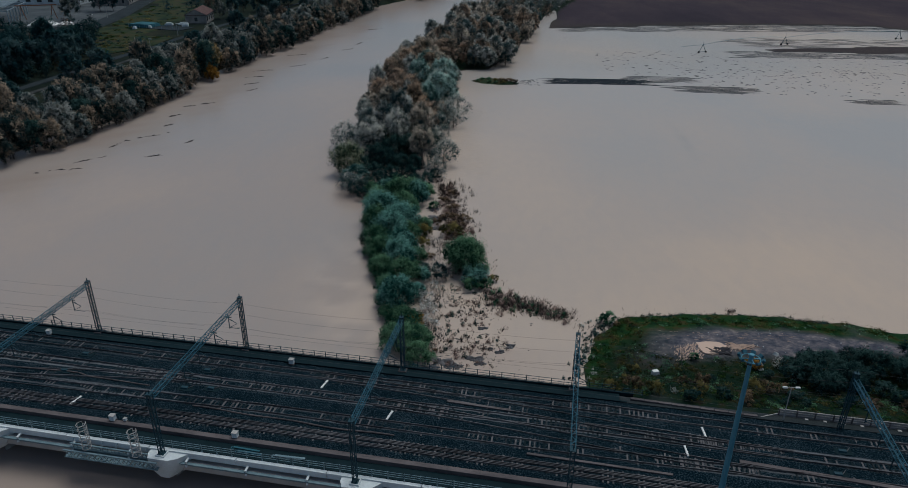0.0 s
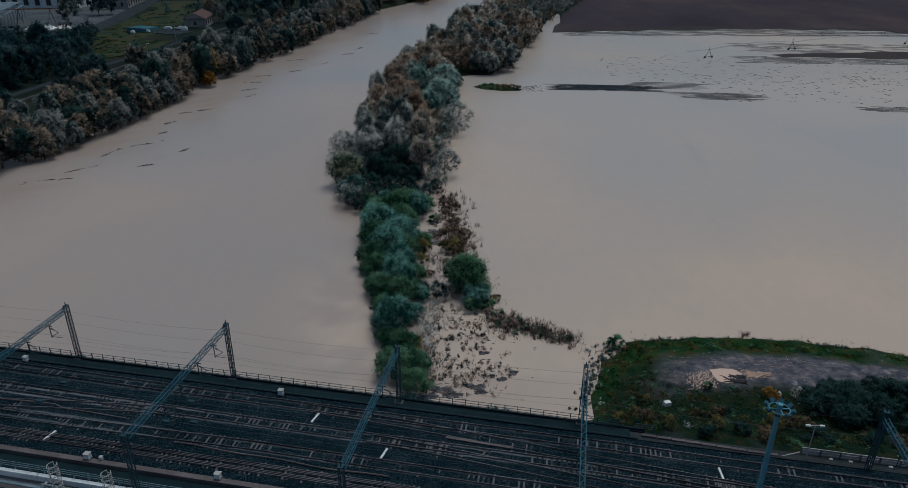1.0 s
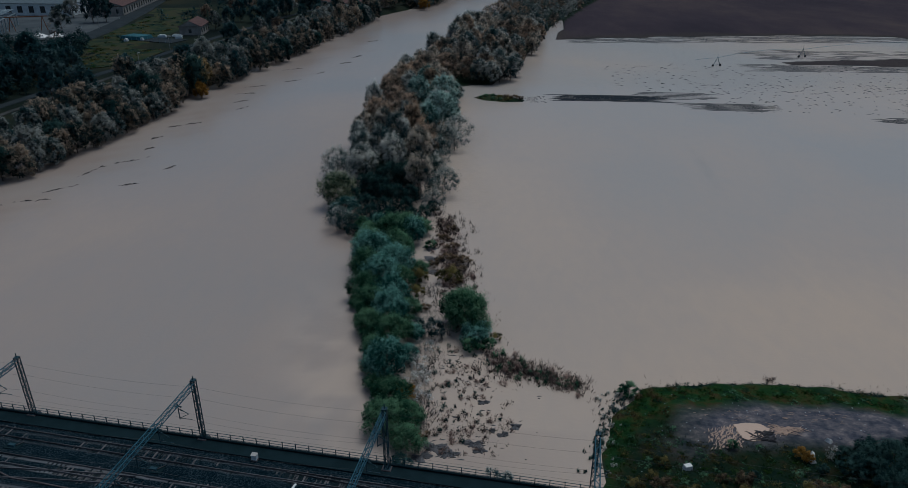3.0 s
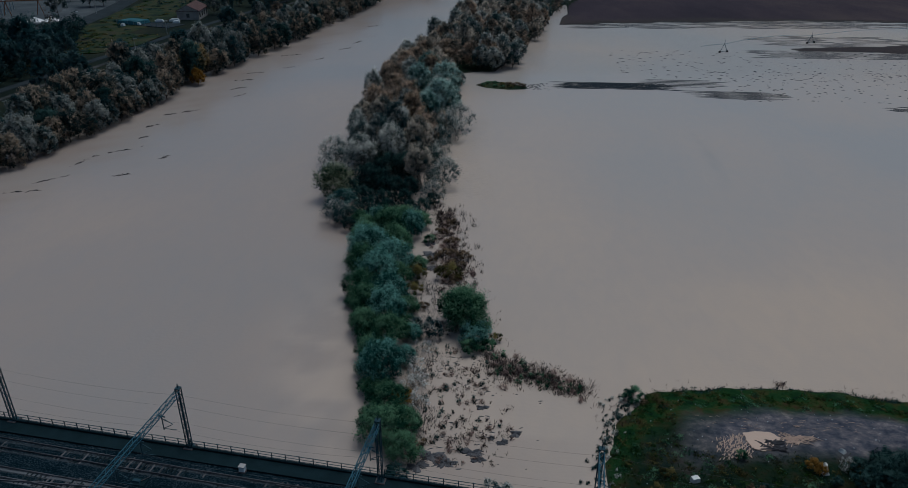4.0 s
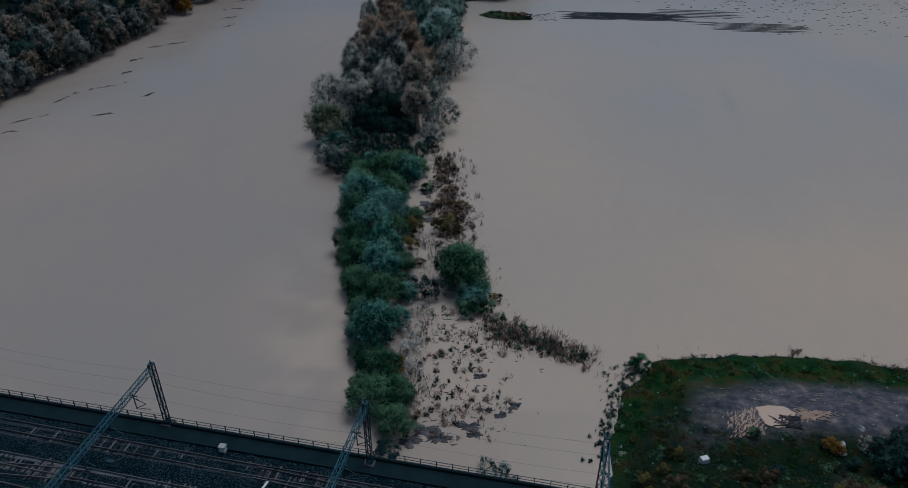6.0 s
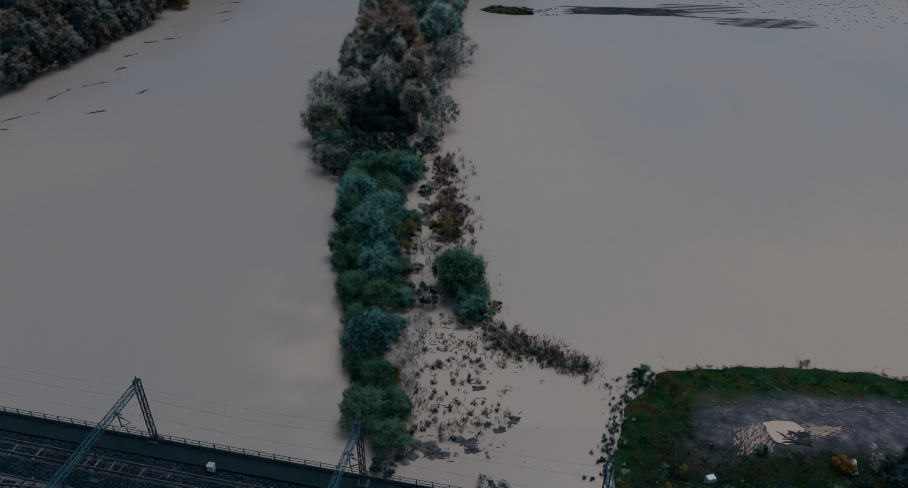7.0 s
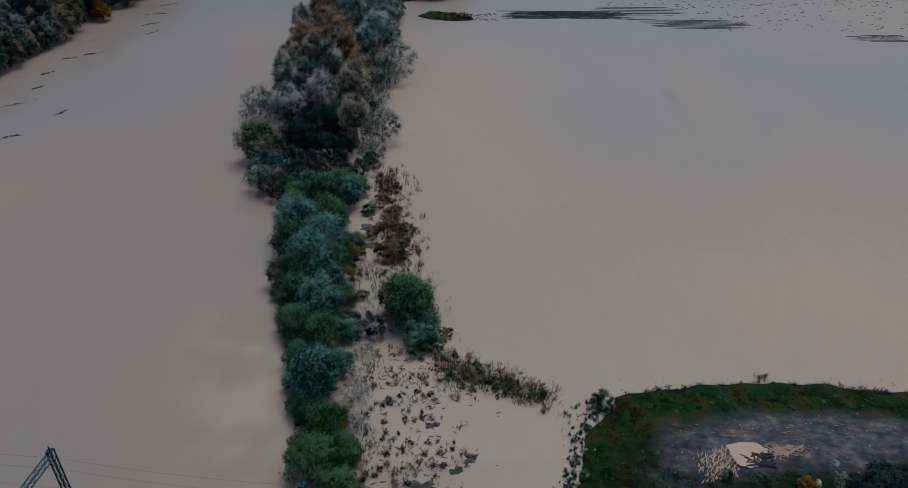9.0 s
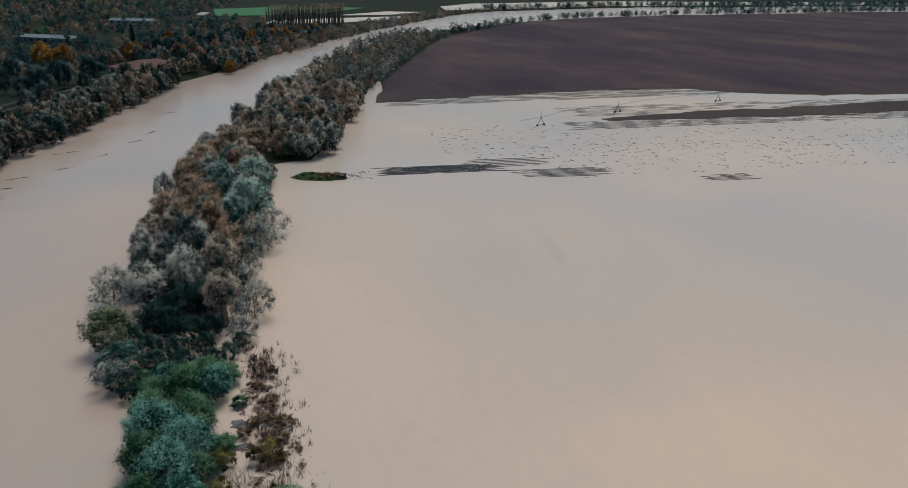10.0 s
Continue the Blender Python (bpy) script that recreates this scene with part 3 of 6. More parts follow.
def ballast_material():
    m = material("dark_ballast", ((0.001, 0.007, 0.011), (0.006, 0.016, 0.024), (0.036, 0.052, 0.064)), scale=0.45, rough=0.95, bump=1.0, bump_scale=7, fine=0.8, lo=0.42, hi=0.62, specular=0.03)
    nt = m.node_tree
    n, l = nt.nodes, nt.links
    b = n["Principled BSDF"]
    base = b.inputs["Base Color"].links[0].from_socket
    co = n.new("ShaderNodeTexCoord")
    sep = n.new("ShaderNodeSeparateXYZ")
    l.new(co.outputs["Object"], sep.inputs[0])
    mr = n.new("ShaderNodeMapRange")
    mr.inputs["From Min"].default_value, mr.inputs["From Max"].default_value = -20.0, 0.0
    l.new(sep.outputs["Y"], mr.inputs["Value"])
    r = n.new("ShaderNodeValToRGB")
    e = r.color_ramp.elements
    e[0].position, e[1].position = 0.0, 1.0
    e[0].color = e[1].color = (0, 0, 0, 1)
    for c, strength in ((-9.05, 0.9), (-13.5, 0.55), (-4.7, 0.25)):
        for rail in (-0.9, 0.62):
            for off, val in ((-0.24, 0), (-0.06, strength), (0.1, strength), (0.28, 0)):
                e.new((c + rail + off + 20) / 20).color = (val, val, val, 1)
    l.new(mr.outputs[0], r.inputs[0])
    t = n.new("ShaderNodeTexNoise")
    t.inputs["Scale"].default_value, t.inputs["Detail"].default_value = 0.22, 5
    l.new(co.outputs["Object"], t.inputs["Vector"])
    mul = n.new("ShaderNodeMath")
    mul.operation = "MULTIPLY"
    l.new(r.outputs[0], mul.inputs[0])
    l.new(t.outputs[0], mul.inputs[1])
    mx = n.new("ShaderNodeMix")
    mx.data_type = "RGBA"
    l.new(mul.outputs[0], mx.inputs[0])
    l.new(base, mx.inputs[6])
    mx.inputs[7].default_value = (0.25, 0.255, 0.275, 1)
    l.new(mx.outputs[2], b.inputs["Base Color"])
    return m


bm_ = bpy.data.meshes.new("ballast")
bm_.from_pydata(np.stack([BU, BV, BH], -1).reshape(-1, 3).tolist(), [], bq.tolist())
bm_.materials.append(ballast_material())
thing("ballast", BRIDGE, "dark grey stone ballast between the railway tracks", "ballast", kind="stuff", shape=bm_)
# gravel shoulder and pale kerb where the line leaves the bridge
thing("ballast_shoulder", BRIDGE, "grey gravel shoulder beside the railway embankment", "gravel", kind="stuff",
      shape=Shape().hexa([(22, -2.6, 5.0), (168, -2.6, 5.0), (168, 0.2, 4.9), (22, 0.2, 4.9), (22, -2.6, 5.9), (168, -2.6, 5.9), (168, -0.9, 5.55), (22, -0.9, 5.55)]),
      mat=material("shoulder_gravel", ((0.012, 0.019, 0.022), (0.04, 0.046, 0.05)), 0.6, 0.95, bump=0.8, bump_scale=8, fine=0.5))
kerb = thing("embankment_kerb", BRIDGE, "pale weathered concrete kerb along the embankment", "kerb")
for k in range(9):
    part("kerb_stone", Shape().box(23.5 + 1.9 * k, -1.75 - 0.07 * k, 5.3, 25.36 + 1.9 * k, -1.3 - 0.07 * k, 5.98, 0.02), "kerb", kerb)

# tracks


def rail_shape(path, offset):
    s = Shape()
    pts = []
    for k, (u, v) in enumerate(path):
        u2, v2 = path[min(k + 1, len(path) - 1)]
        u1, v1 = path[max(k - 1, 0)]
        d = Vector((u2 - u1, v2 - v1)).normalized()
        pts.append((u - d.y * offset, v + d.x * offset, -d.y, d.x))
    profile = [(-0.07, 5.84), (0.07, 5.84), (0.07, 5.87), (0.02, 5.9), (0.045, 5.99), (0.045, 6.03), (-0.045, 6.03), (-0.045, 5.99), (-0.02, 5.9), (-0.07, 5.87)]
    n = len(profile)
    for u, v, nx, ny in pts:
        s.v += [(u + nx * a, v + ny * a, z) for a, z in profile]
    for k in range(len(pts) - 1):
        for j in range(n):
            a, b = k * n + j, k * n + (j + 1) % n
            s.f.append((a, b, b + n, a + n))
    s.f += [tuple(range(n)), tuple(range((len(pts) - 1) * n, len(pts) * n))[::-1]]
    return s


sleeper_me = Shape().box(-0.13, -1.2, 5.68, 0.13, 1.2, 5.845, 0.02).mesh("sleeper", "sleeper")


def track(path, guard=False, near=(-78, 58), label="railway track with concrete sleepers half sunk in dark ballast"):
    tr = thing("railway_track", BRIDGE, label, "railway track", group="railway tracks")
    for off in (-0.755, 0.755):
        part("rail", rail_shape(path, off), "rail", tr)
    if guard:
        for off in (-0.5, 0.5, -0.28, 0.28):
            part("guard_rail", rail_shape(path, off), "rail", tr)
    us = [p[0] for p in path]
    vs = [p[1] for p in path]
    rest = Shape()
    for k, u in enumerate(np.arange(us[0] + 0.3, us[-1], 0.62)):
        v = float(np.interp(u, us, vs))
        lift = 0.035 * math.sin(u * 0.31 + v) + 0.025 * math.sin(u * 0.9 + v) + (0.015 if guard else -0.03)
        if near[0] < u < near[1]:
            part("sleeper", sleeper_me, None, tr, at=pose(u, v, lift))
        else:
            rest.box(u - 0.13, v - 1.2, 5.68, u + 0.13, v + 1.2, 5.845 + lift)
    if rest.v:
        tagged(part("sleeper_row", rest, "sleeper", tr), kind="stuff")


def ease(a, b, n=26):
    (u0, v0), (u1, v1) = a, b
    return [(u0 + (u1 - u0) * t, v0 + (v1 - v0) * (t * t * (3 - 2 * t) * 0.5 + t * 0.5)) for t in np.linspace(0, 1, n)]


track([(U0 - 28, -4.2), (-70, -4.25), (-26, -4.65), (20, -4.6), (45, -5.1), (168, -5.3)])
track([(U0 - 28, -8.6), (-70, -8.65), (-26, -9.1), (20, -9.0), (45, -9.5), (168, -10.2)])
track([(U0 - 28, -14.6), (-66, -14.4), (-26, -13.5), (20, -13.7), (50, -13.2), (168, -14.0)])
track([(U0 - 28, -17.5), (-66, -17.4), (-26, -17.25), (20, -17.6), (168, -18.2)], guard=True, label="railway track with inner guard rails and concrete sleepers")
track(ease((-22, -4.9), (44, -9.3)), label="diagonal crossover track joining two railway lines")
track(ease((-12, -9.3), (40, -13.3)), label="diagonal crossover track joining two railway lines")
track(ease((-76, -13.2), (-40, -9.3)), label="diagonal crossover track joining two railway lines")

# small trackside things: (u, v)
for u, v in ((-20.3, -6.8), (-9.15, -11.7), (32.8, -7.0), (30.1, -11.2), (-53.2, -17.2 + 0.2)):
    lean = -10 if u < 0 else 8
    thing("duct_cover", on_bridge(u, v, 5.93, lean), "white painted slab lying across the ballast", "slab", group="white slabs",
          shape=Shape().box(-0.14, -0.98, -0.05, 0.14, 0.98, 0.09, 0.02), mat="white_paint")


def cabinet(u, v, z, s):
    c = thing("trackside_cabinet", on_bridge(u, v, z), "small white trackside cabinet on a concrete foot", "cabinet", group="trackside cabinets")
    part("body", Shape().box(-0.42 * s, -0.35 * s, 0.12, 0.42 * s, 0.35 * s, 0.95 * s, 0.02), "white_concrete", c)
    part("foot", Shape().box(-0.5 * s, -0.42 * s, -0.1, 0.5 * s, 0.42 * s, 0.118), "kerb", c)
    part("lid", Shape().box(-0.47 * s, -0.4 * s, 0.952 * s, 0.47 * s, 0.4 * s, 1.02 * s), "concrete", c)


for u, v, z, s in ((-27.0, -2.75, 5.85, 0.85), (-45.4, -19.9, 6.02, 0.85), (-27.7, -19.9, 6.02, 0.85), (-68.7, -2.6, 5.85, 0.8), (-43.7, -19.7, 5.95, 0.5)):
    cabinet(u, v, z, s)


def point_machine(u, v):
    c = thing("point_machine", on_bridge(u, v, 5.86), "dark steel railway point machine in a tray", "point machine", group="point machines")
    part("tray", Shape().box(-1.1, -0.62, -0.06, 1.1, 0.62, 0.06, 0.03), "walkway", c)
    part("motor_box", Shape().box(-0.65, -0.3, 0.062, 0.4, 0.25, 0.3, 0.06), "steel", c)
    part("drive_rod", Shape().strut((0.4, 0, 0.16), (1.0, 0.9, 0.1), 0.08), "rail", c)


for u, v in ((-59.1, -6.55), (-59.4, -11.0), (-39.6, -11.5), (-35.8, -10.9), (-38.5, -6.9), (48.2, -11.9), (50.0, -7.4)):
    point_machine(u, v)

trough = thing("cable_trough", BRIDGE, "pale winding cable lying in the ballast", "cable", shape=Shape().tube(
    [(u, -15.35 + 0.12 * math.sin(u * 0.5) + 0.3 * math.sin(u * 0.13), 5.97) for u in np.arange(-36.5, -7, 1.0)], 0.11, 6), mat="kerb")
thing("cable_trough", BRIDGE, "pale winding cable lying in the ballast", "cable", shape=Shape().tube(
    [(u, -11.4 + 0.25 * math.sin(u * 0.3), 5.97) for u in np.arange(-75, -56, 1.0)] + [(u, -11.9 + 0.2 * math.sin(u * 0.2), 5.97) for u in np.arange(-55, -44, 1.0)], 0.09, 6), mat="kerb")
thing("cable_trough", BRIDGE, "pale pinkish concrete cable trough between the tracks", "cable trough", shape=Shape().strut((36.5, -11.9, 5.95), (56, -13.1, 5.95), 0.55, 0.16), mat="kerb")
thing("cable_trough", BRIDGE, "pale concrete cable trough between the tracks", "cable trough", shape=Shape().strut((-2, -7.15, 5.95), (7, -7.5, 5.95), 0.4, 0.16), mat="kerb")
thing("cable_trough", BRIDGE, "pale concrete cable trough between the tracks", "cable trough", shape=Shape().strut((10, -15.6, 5.95), (28, -15.9, 5.95), 0.35, 0.14), mat="kerb")

# panels left on the near walkway
for k, (u, v, w, mat) in enumerate(((-25.6, -21.4, 4.4, "teal_sheet"), (-24.9, -21.95, 4.0, "beam"), (-19.6, -21.7, 4.8, "galvanised"))):
    st = thing("panel_stack", on_bridge(u, v, 5.5, -2 + 2 * k), "stacked long panels lying on the dark walkway", "panels", group="panel stacks")
    for j in range(4):
        part("panel", Shape().box(-w / 2 + 0.17 * j, -0.3 + 0.05 * j, 0.07 * j + 0.002 * j, w / 2 - 0.25 * ((j * 3) % 4), 0.24 - 0.04 * j, 0.07 * j + 0.06), mat if j % 2 else "walkway", st)


# fences
def fence(v, z, u0, u1, step, height, rails, mat, name, label, thick=0.045):
    f = thing(name, BRIDGE, label, "fence")
    n = int((u1 - u0) / step)
    post = Shape().box(-thick, -thick, 0, thick, thick, height).box(-thick * 1.7, -thick * 1.7, -0.002, thick * 1.7, thick * 1.7, 0.06).mesh("post", mat)
    for k in range(n + 1):
        part("post", post, None, f, at=pose(u0 + k * step, v, z))
    for r in rails:
        part("rail", Shape().box(u0, v - 0.025, z + r - 0.025, u0 + n * step, v + 0.025, z + r + 0.025), mat, f)
    return f


fence(0.0, 5.75, U0, 22, 1.83, 1.05, (0.98, 0.55, 0.2), "steel", "far_fence", "dark steel fence with thin rails along the bridge edge")
fence(-22.85, 5.62, U0, 30, 2.05, 1.1, (1.05, 0.72, 0.4), "galvanised", "walkway_railing", "grey blue steel railing along the bridge walkway")
fence(0.3, 5.2, 22.5, 25.5, 1.4, 1.05, (1.0, 0.6, 0.25), "steel", "far_fence", "steel railing at the end of the bridge")


# lattice masts and portals of the overhead line
def lattice(s, a, b, w, h, n, bar=0.07, brace=0.045):
    """A square lattice from a to b: four chords and zigzag bracing on its four sides."""
    a, b = Vector(a), Vector(b)
    d = (b - a).normalized()
    side = d.cross(Vector((0, 0, 1)) if abs(d.z) < 0.9 else Vector((1, 0, 0))).normalized()
    up = side.cross(d)
    cs = [side * sx * w / 2 + up * sy * h / 2 for sx, sy in ((-1, -1), (1, -1), (1, 1), (-1, 1))]
    for c in cs:
        s.strut(a + c, b + c, bar)
    for k in range(n):
        p, q = a.lerp(b, k / n), a.lerp(b, (k + 1) / n)
        for j in range(4):
            c0, c1 = cs[j], cs[(j + 1) % 4]
            if k % 2:
                c0, c1 = c1, c0
            s.strut(p + c0, q + c1, brace)
    return s


mast_me = lattice(Shape(), (0, 0, 0), (0, 0, 9.3), 0.5, 0.5, 13, 0.1, 0.06).box(-0.45, -0.45, -0.1, 0.45, 0.45, 0.12).box(-0.32, -0.32, 9.3, 0.32, 0.32, 9.4).tube([(0, 0, 9.4), (0, 0, 10.0)], 0.06, 6).mesh("mast", "steel")
beam_me = lattice(Shape(), (0, 0, 0), (0, 24.0, 0), 0.55, 0.6, 30, 0.085, 0.05).mesh("beam", "beam")


def arm_shape():
    s = Shape()
    s.strut((0, 0, 0), (0, 0, -2.3), 0.09)
    s.strut((0, 0, -0.6), (1.3, 0, -1.25), 0.06)
    s.strut((0, 0, -2.1), (1.3, 0, -1.3), 0.06)
    s.strut((0, 0, -2.1), (1.5, 0.3, -2.35), 0.05)
    s.strut((-0.5, 0, -0.3), (0.5, 0, -0.3), 0.12)
    for k in range(4):
        s.tube([(0.25 + 0.09 * k, 0, -0.72 - 0.045 * k), (0.30 + 0.09 * k, 0, -0.745 - 0.045 * k)], 0.1, 6)
    return s


arm_me = arm_shape().mesh("cantilever_arm", "steel")


def portal(u, v_far, v_near, base=5.5, top=14.6, near=True):
    p = thing("catenary_portal", on_bridge(u, 0), "dark steel lattice portal carrying overhead railway wires", "catenary portal", group="catenary portals")
    part("mast", mast_me, None, p, at=pose(0, v_far, base))
    part("mast", mast_me, None, p, at=pose(0, v_near, base))
    sc = Matrix.Diagonal((1, (v_far - v_near - 0.6) / 24.0, 1, 1))
    part("beam", beam_me, None, p, "grey lattice cross beam", at=pose(0, v_near + 0.3, top - 0.3) @ sc)
    part("mast_foot", Shape().box(-0.7, v_far - 0.7, base - 0.6, 0.7, v_far + 0.7, base + 0.1, 0.1), "kerb", p)
    part("mast_foot", Shape().box(-0.7, v_near - 0.7, base - 0.6, 0.7, v_near + 0.7, base + 0.1, 0.1), "white_concrete", p)
    for v in TRACK_V:
        part("cantilever_arm", arm_me, None, p, at=pose(0, v + 0.9, top - 0.6))
    return p


for u in (-139.0, -113.2, -87.4, -61.7, -35.8, -10.1):
    portal(u, 0.15 if u != -10.1 else -0.6, -24.0)
portal(15.4, -0.1, -24.0)
portal(51.0, -2.6, -24.0, top=14.2)
portal(86.0, -2.6, -24.0, top=14.2)


def wire(v, z, sag, r=0.011, v_end=None):
    s = Shape()
    stops = [-139.0, -113.2, -87.4, -61.7, -35.8, -10.1, 15.4, 51.0, 86.0]
    pts = []
    for a, b in zip(stops, stops[1:]):
        for t in np.linspace(0, 1, 9)[:-1]:
            pts.append((a + (b - a) * t, v + (0 if v_end is None else (v_end - v) * (a + (b - a) * t + 139) / 225), z - sag * 4 * t * (1 - t)))
    s.tube(pts, r, 4)
    return s


for v in TRACK_V:
    thing("overhead_wire", BRIDGE, "thin dark contact wire above the track", "wire", group="overhead wires", shape=wire(v, 11.6, 0.05), mat="wire")
    thing("overhead_wire", BRIDGE, "thin dark messenger wire above the track", "wire", group="overhead wires", shape=wire(v, 12.9, 0.7), mat="wire")
for v, z in ((0.9, 13.6), (1.3, 11.4), (0.6, 9.4), (-24.6, 13.8)):
    thing("overhead_wire", BRIDGE, "thin dark feeder cable beside the bridge", "wire", group="overhead wires", shape=wire(v, z, 0.5, 0.012, v - 1.2), mat="wire")

# hanging inspection platform with two caged ladders
plat = thing("inspection_platform", on_bridge(-42.4, -24.75, 4.0), "galvanised lattice inspection platform hung below the bridge edge", "platform")
lat = Shape()
for y in (-0.65, 0.65):
    lattice(lat, (-6.6, y, 0.55), (6.6, y, 0.55), 0.12, 1.1, 16, 0.1, 0.07)
part("truss", lat, "galvanised", plat)
fl = Shape()
for k in range(23):
    fl.box(-6.6 + 0.58 * k, -0.6, 0.0, -6.2 + 0.58 * k, 0.6, 0.06)
part("floor_grating", fl, "galvanised", plat)
for k in range(7):
    part("hanger", Shape().strut((-6.3 + 2.1 * k, 0.65, 1.05), (-6.3 + 2.1 * k, 1.25, 1.6), 0.07), "galvanised", plat)


def ladder_cage(u, v):
    c = thing("ladder_cage", on_bridge(u, v, 4.0), "pale galvanised caged ladder standing on the inspection platform", "ladder", group="ladder cages")
    part("ladder", Shape().strut((-0.25, 0.35, 0), (-0.25, 0.35, 5.2), 0.06).strut((0.25, 0.35, 0), (0.25, 0.35, 5.2), 0.06), "concrete", c)
    rungs = Shape()
    for k in range(15):
        rungs.strut((-0.25, 0.35, 0.3 + 0.32 * k), (0.25, 0.35, 0.3 + 0.32 * k), 0.04)
    part("rungs", rungs, "concrete", c)
    for k in range(6):
        part("hoop", Shape().tube([(0.55 * math.sin(a), 0.35 - 0.55 + 0.6 * math.cos(a), 1.4 + 0.75 * k) for a in np.linspace(0.5, 5.8, 10)], 0.045, 5), "concrete", c)
    part("cage_bar", Shape().strut((0.55, -0.2, 1.6), (0.55, -0.2, 5.2), 0.05).strut((-0.55, -0.2, 1.6), (-0.55, -0.2, 5.2), 0.05).strut((0, -0.8, 1.6), (0, -0.8, 5.2), 0.05), "concrete", c)


ladder_cage(-46.0, -24.5)
ladder_cage(-38.9, -24.5)

# tall floodlight mast
lamp = thing("floodlight_mast", pose(27.6, 56.5, 5.4), "tall blue grey floodlight mast with a ring of lamps", "floodlight mast")
part("pole", Shape().tube([(0, 0, 0), (0, 0, 8), (0, 0, 24.0)], [0.36, 0.31, 0.2], 12), "blue_pole", lamp)
part("foot_plate", Shape().prism([(0.7 * math.cos(a), 0.7 * math.sin(a)) for a in np.linspace(0, 6.283, 12, endpoint=False)], -0.2, 0.12), "concrete", lamp)
part("ring", Shape().tube([(0.88 * math.cos(a), 0.88 * math.sin(a), 24.0) for a in np.linspace(0, 6.283, 17)], 0.05, 6), "blue_pole", lamp)
part("spokes", Shape().strut((-0.88, 0, 24), (0.88, 0, 24), 0.08).strut((0, -0.88, 24), (0, 0.88, 24), 0.08).tube([(0, 0, 23.6), (0, 0, 24.5)], 0.24, 8), "blue_pole", lamp)
for k in range(8):
    a = k * math.pi / 4 + 0.3
    fl = part("floodlight", Shape().box(-0.24, -0.16, -0.15, 0.24, 0.14, 0.16, 0.05), "beam", lamp, at=Matrix.Translation((1.12 * math.cos(a), 1.12 * math.sin(a), 24.12)) @ pose(0, 0, 0, -35, 0, math.degrees(a) - 90))
    part("lens", Shape().box(-0.18, 0.143, -0.11, 0.18, 0.16, 0.12), "dark_glass", fl)

# small twin lamp at the embankment
sl = thing("platform_lamp", pose(43.2, 77.0, 5.5), "slim pale lamp post with two small heads", "lamp post")
part("pole", Shape().tube([(0, 0, 0), (0, 0, 5.7)], [0.09, 0.06], 8), "concrete", sl)
part("arm", Shape().strut((-0.8, 0, 5.7), (0.8, 0, 5.7), 0.06), "concrete", sl)
for x in (-0.85, 0.85):
    part("lamp_head", Shape().box(x - 0.32, -0.16, 5.62, x + 0.32, 0.16, 5.8, 0.04), "white_paint", sl)

# pale slatted barrier beside the embankment
MAT["plank"] = material("weathered_barrier_plank", ((0.20, 0.19, 0.185), (0.42, 0.385, 0.365)), 0.5, 0.9, bump=0.3, bump_scale=6)
bar = thing("slatted_barrier", BRIDGE, "low pale barrier of long planks on short posts", "barrier")
stops = [(40.2, -2.4), (43.6, -0.7)] + [(43.6 + 2.35 * k, -0.7 - 0.02 * k) for k in range(1, 14)]
for k, ((ua, va), (ub, vb)) in enumerate(zip(stops, stops[1:])):
    for z in (5.62, 6.0, 6.4):
        if k or z < 5.7:
            part("plank", Shape().strut((ua + 0.03, va, z), (ub - 0.03, vb, z), 0.12, 0.3), "plank", bar)
    part("post", Shape().box(ub - 0.08, vb - 0.22, 5.3, ub + 0.08, vb - 0.07, 6.6), "kerb", bar)
    if k > 1:
        part("bracket", Shape().box(ub - 1.4, vb - 0.75, 5.4, ub - 0.9, vb - 0.35, 5.75, 0.04), "concrete", bar)

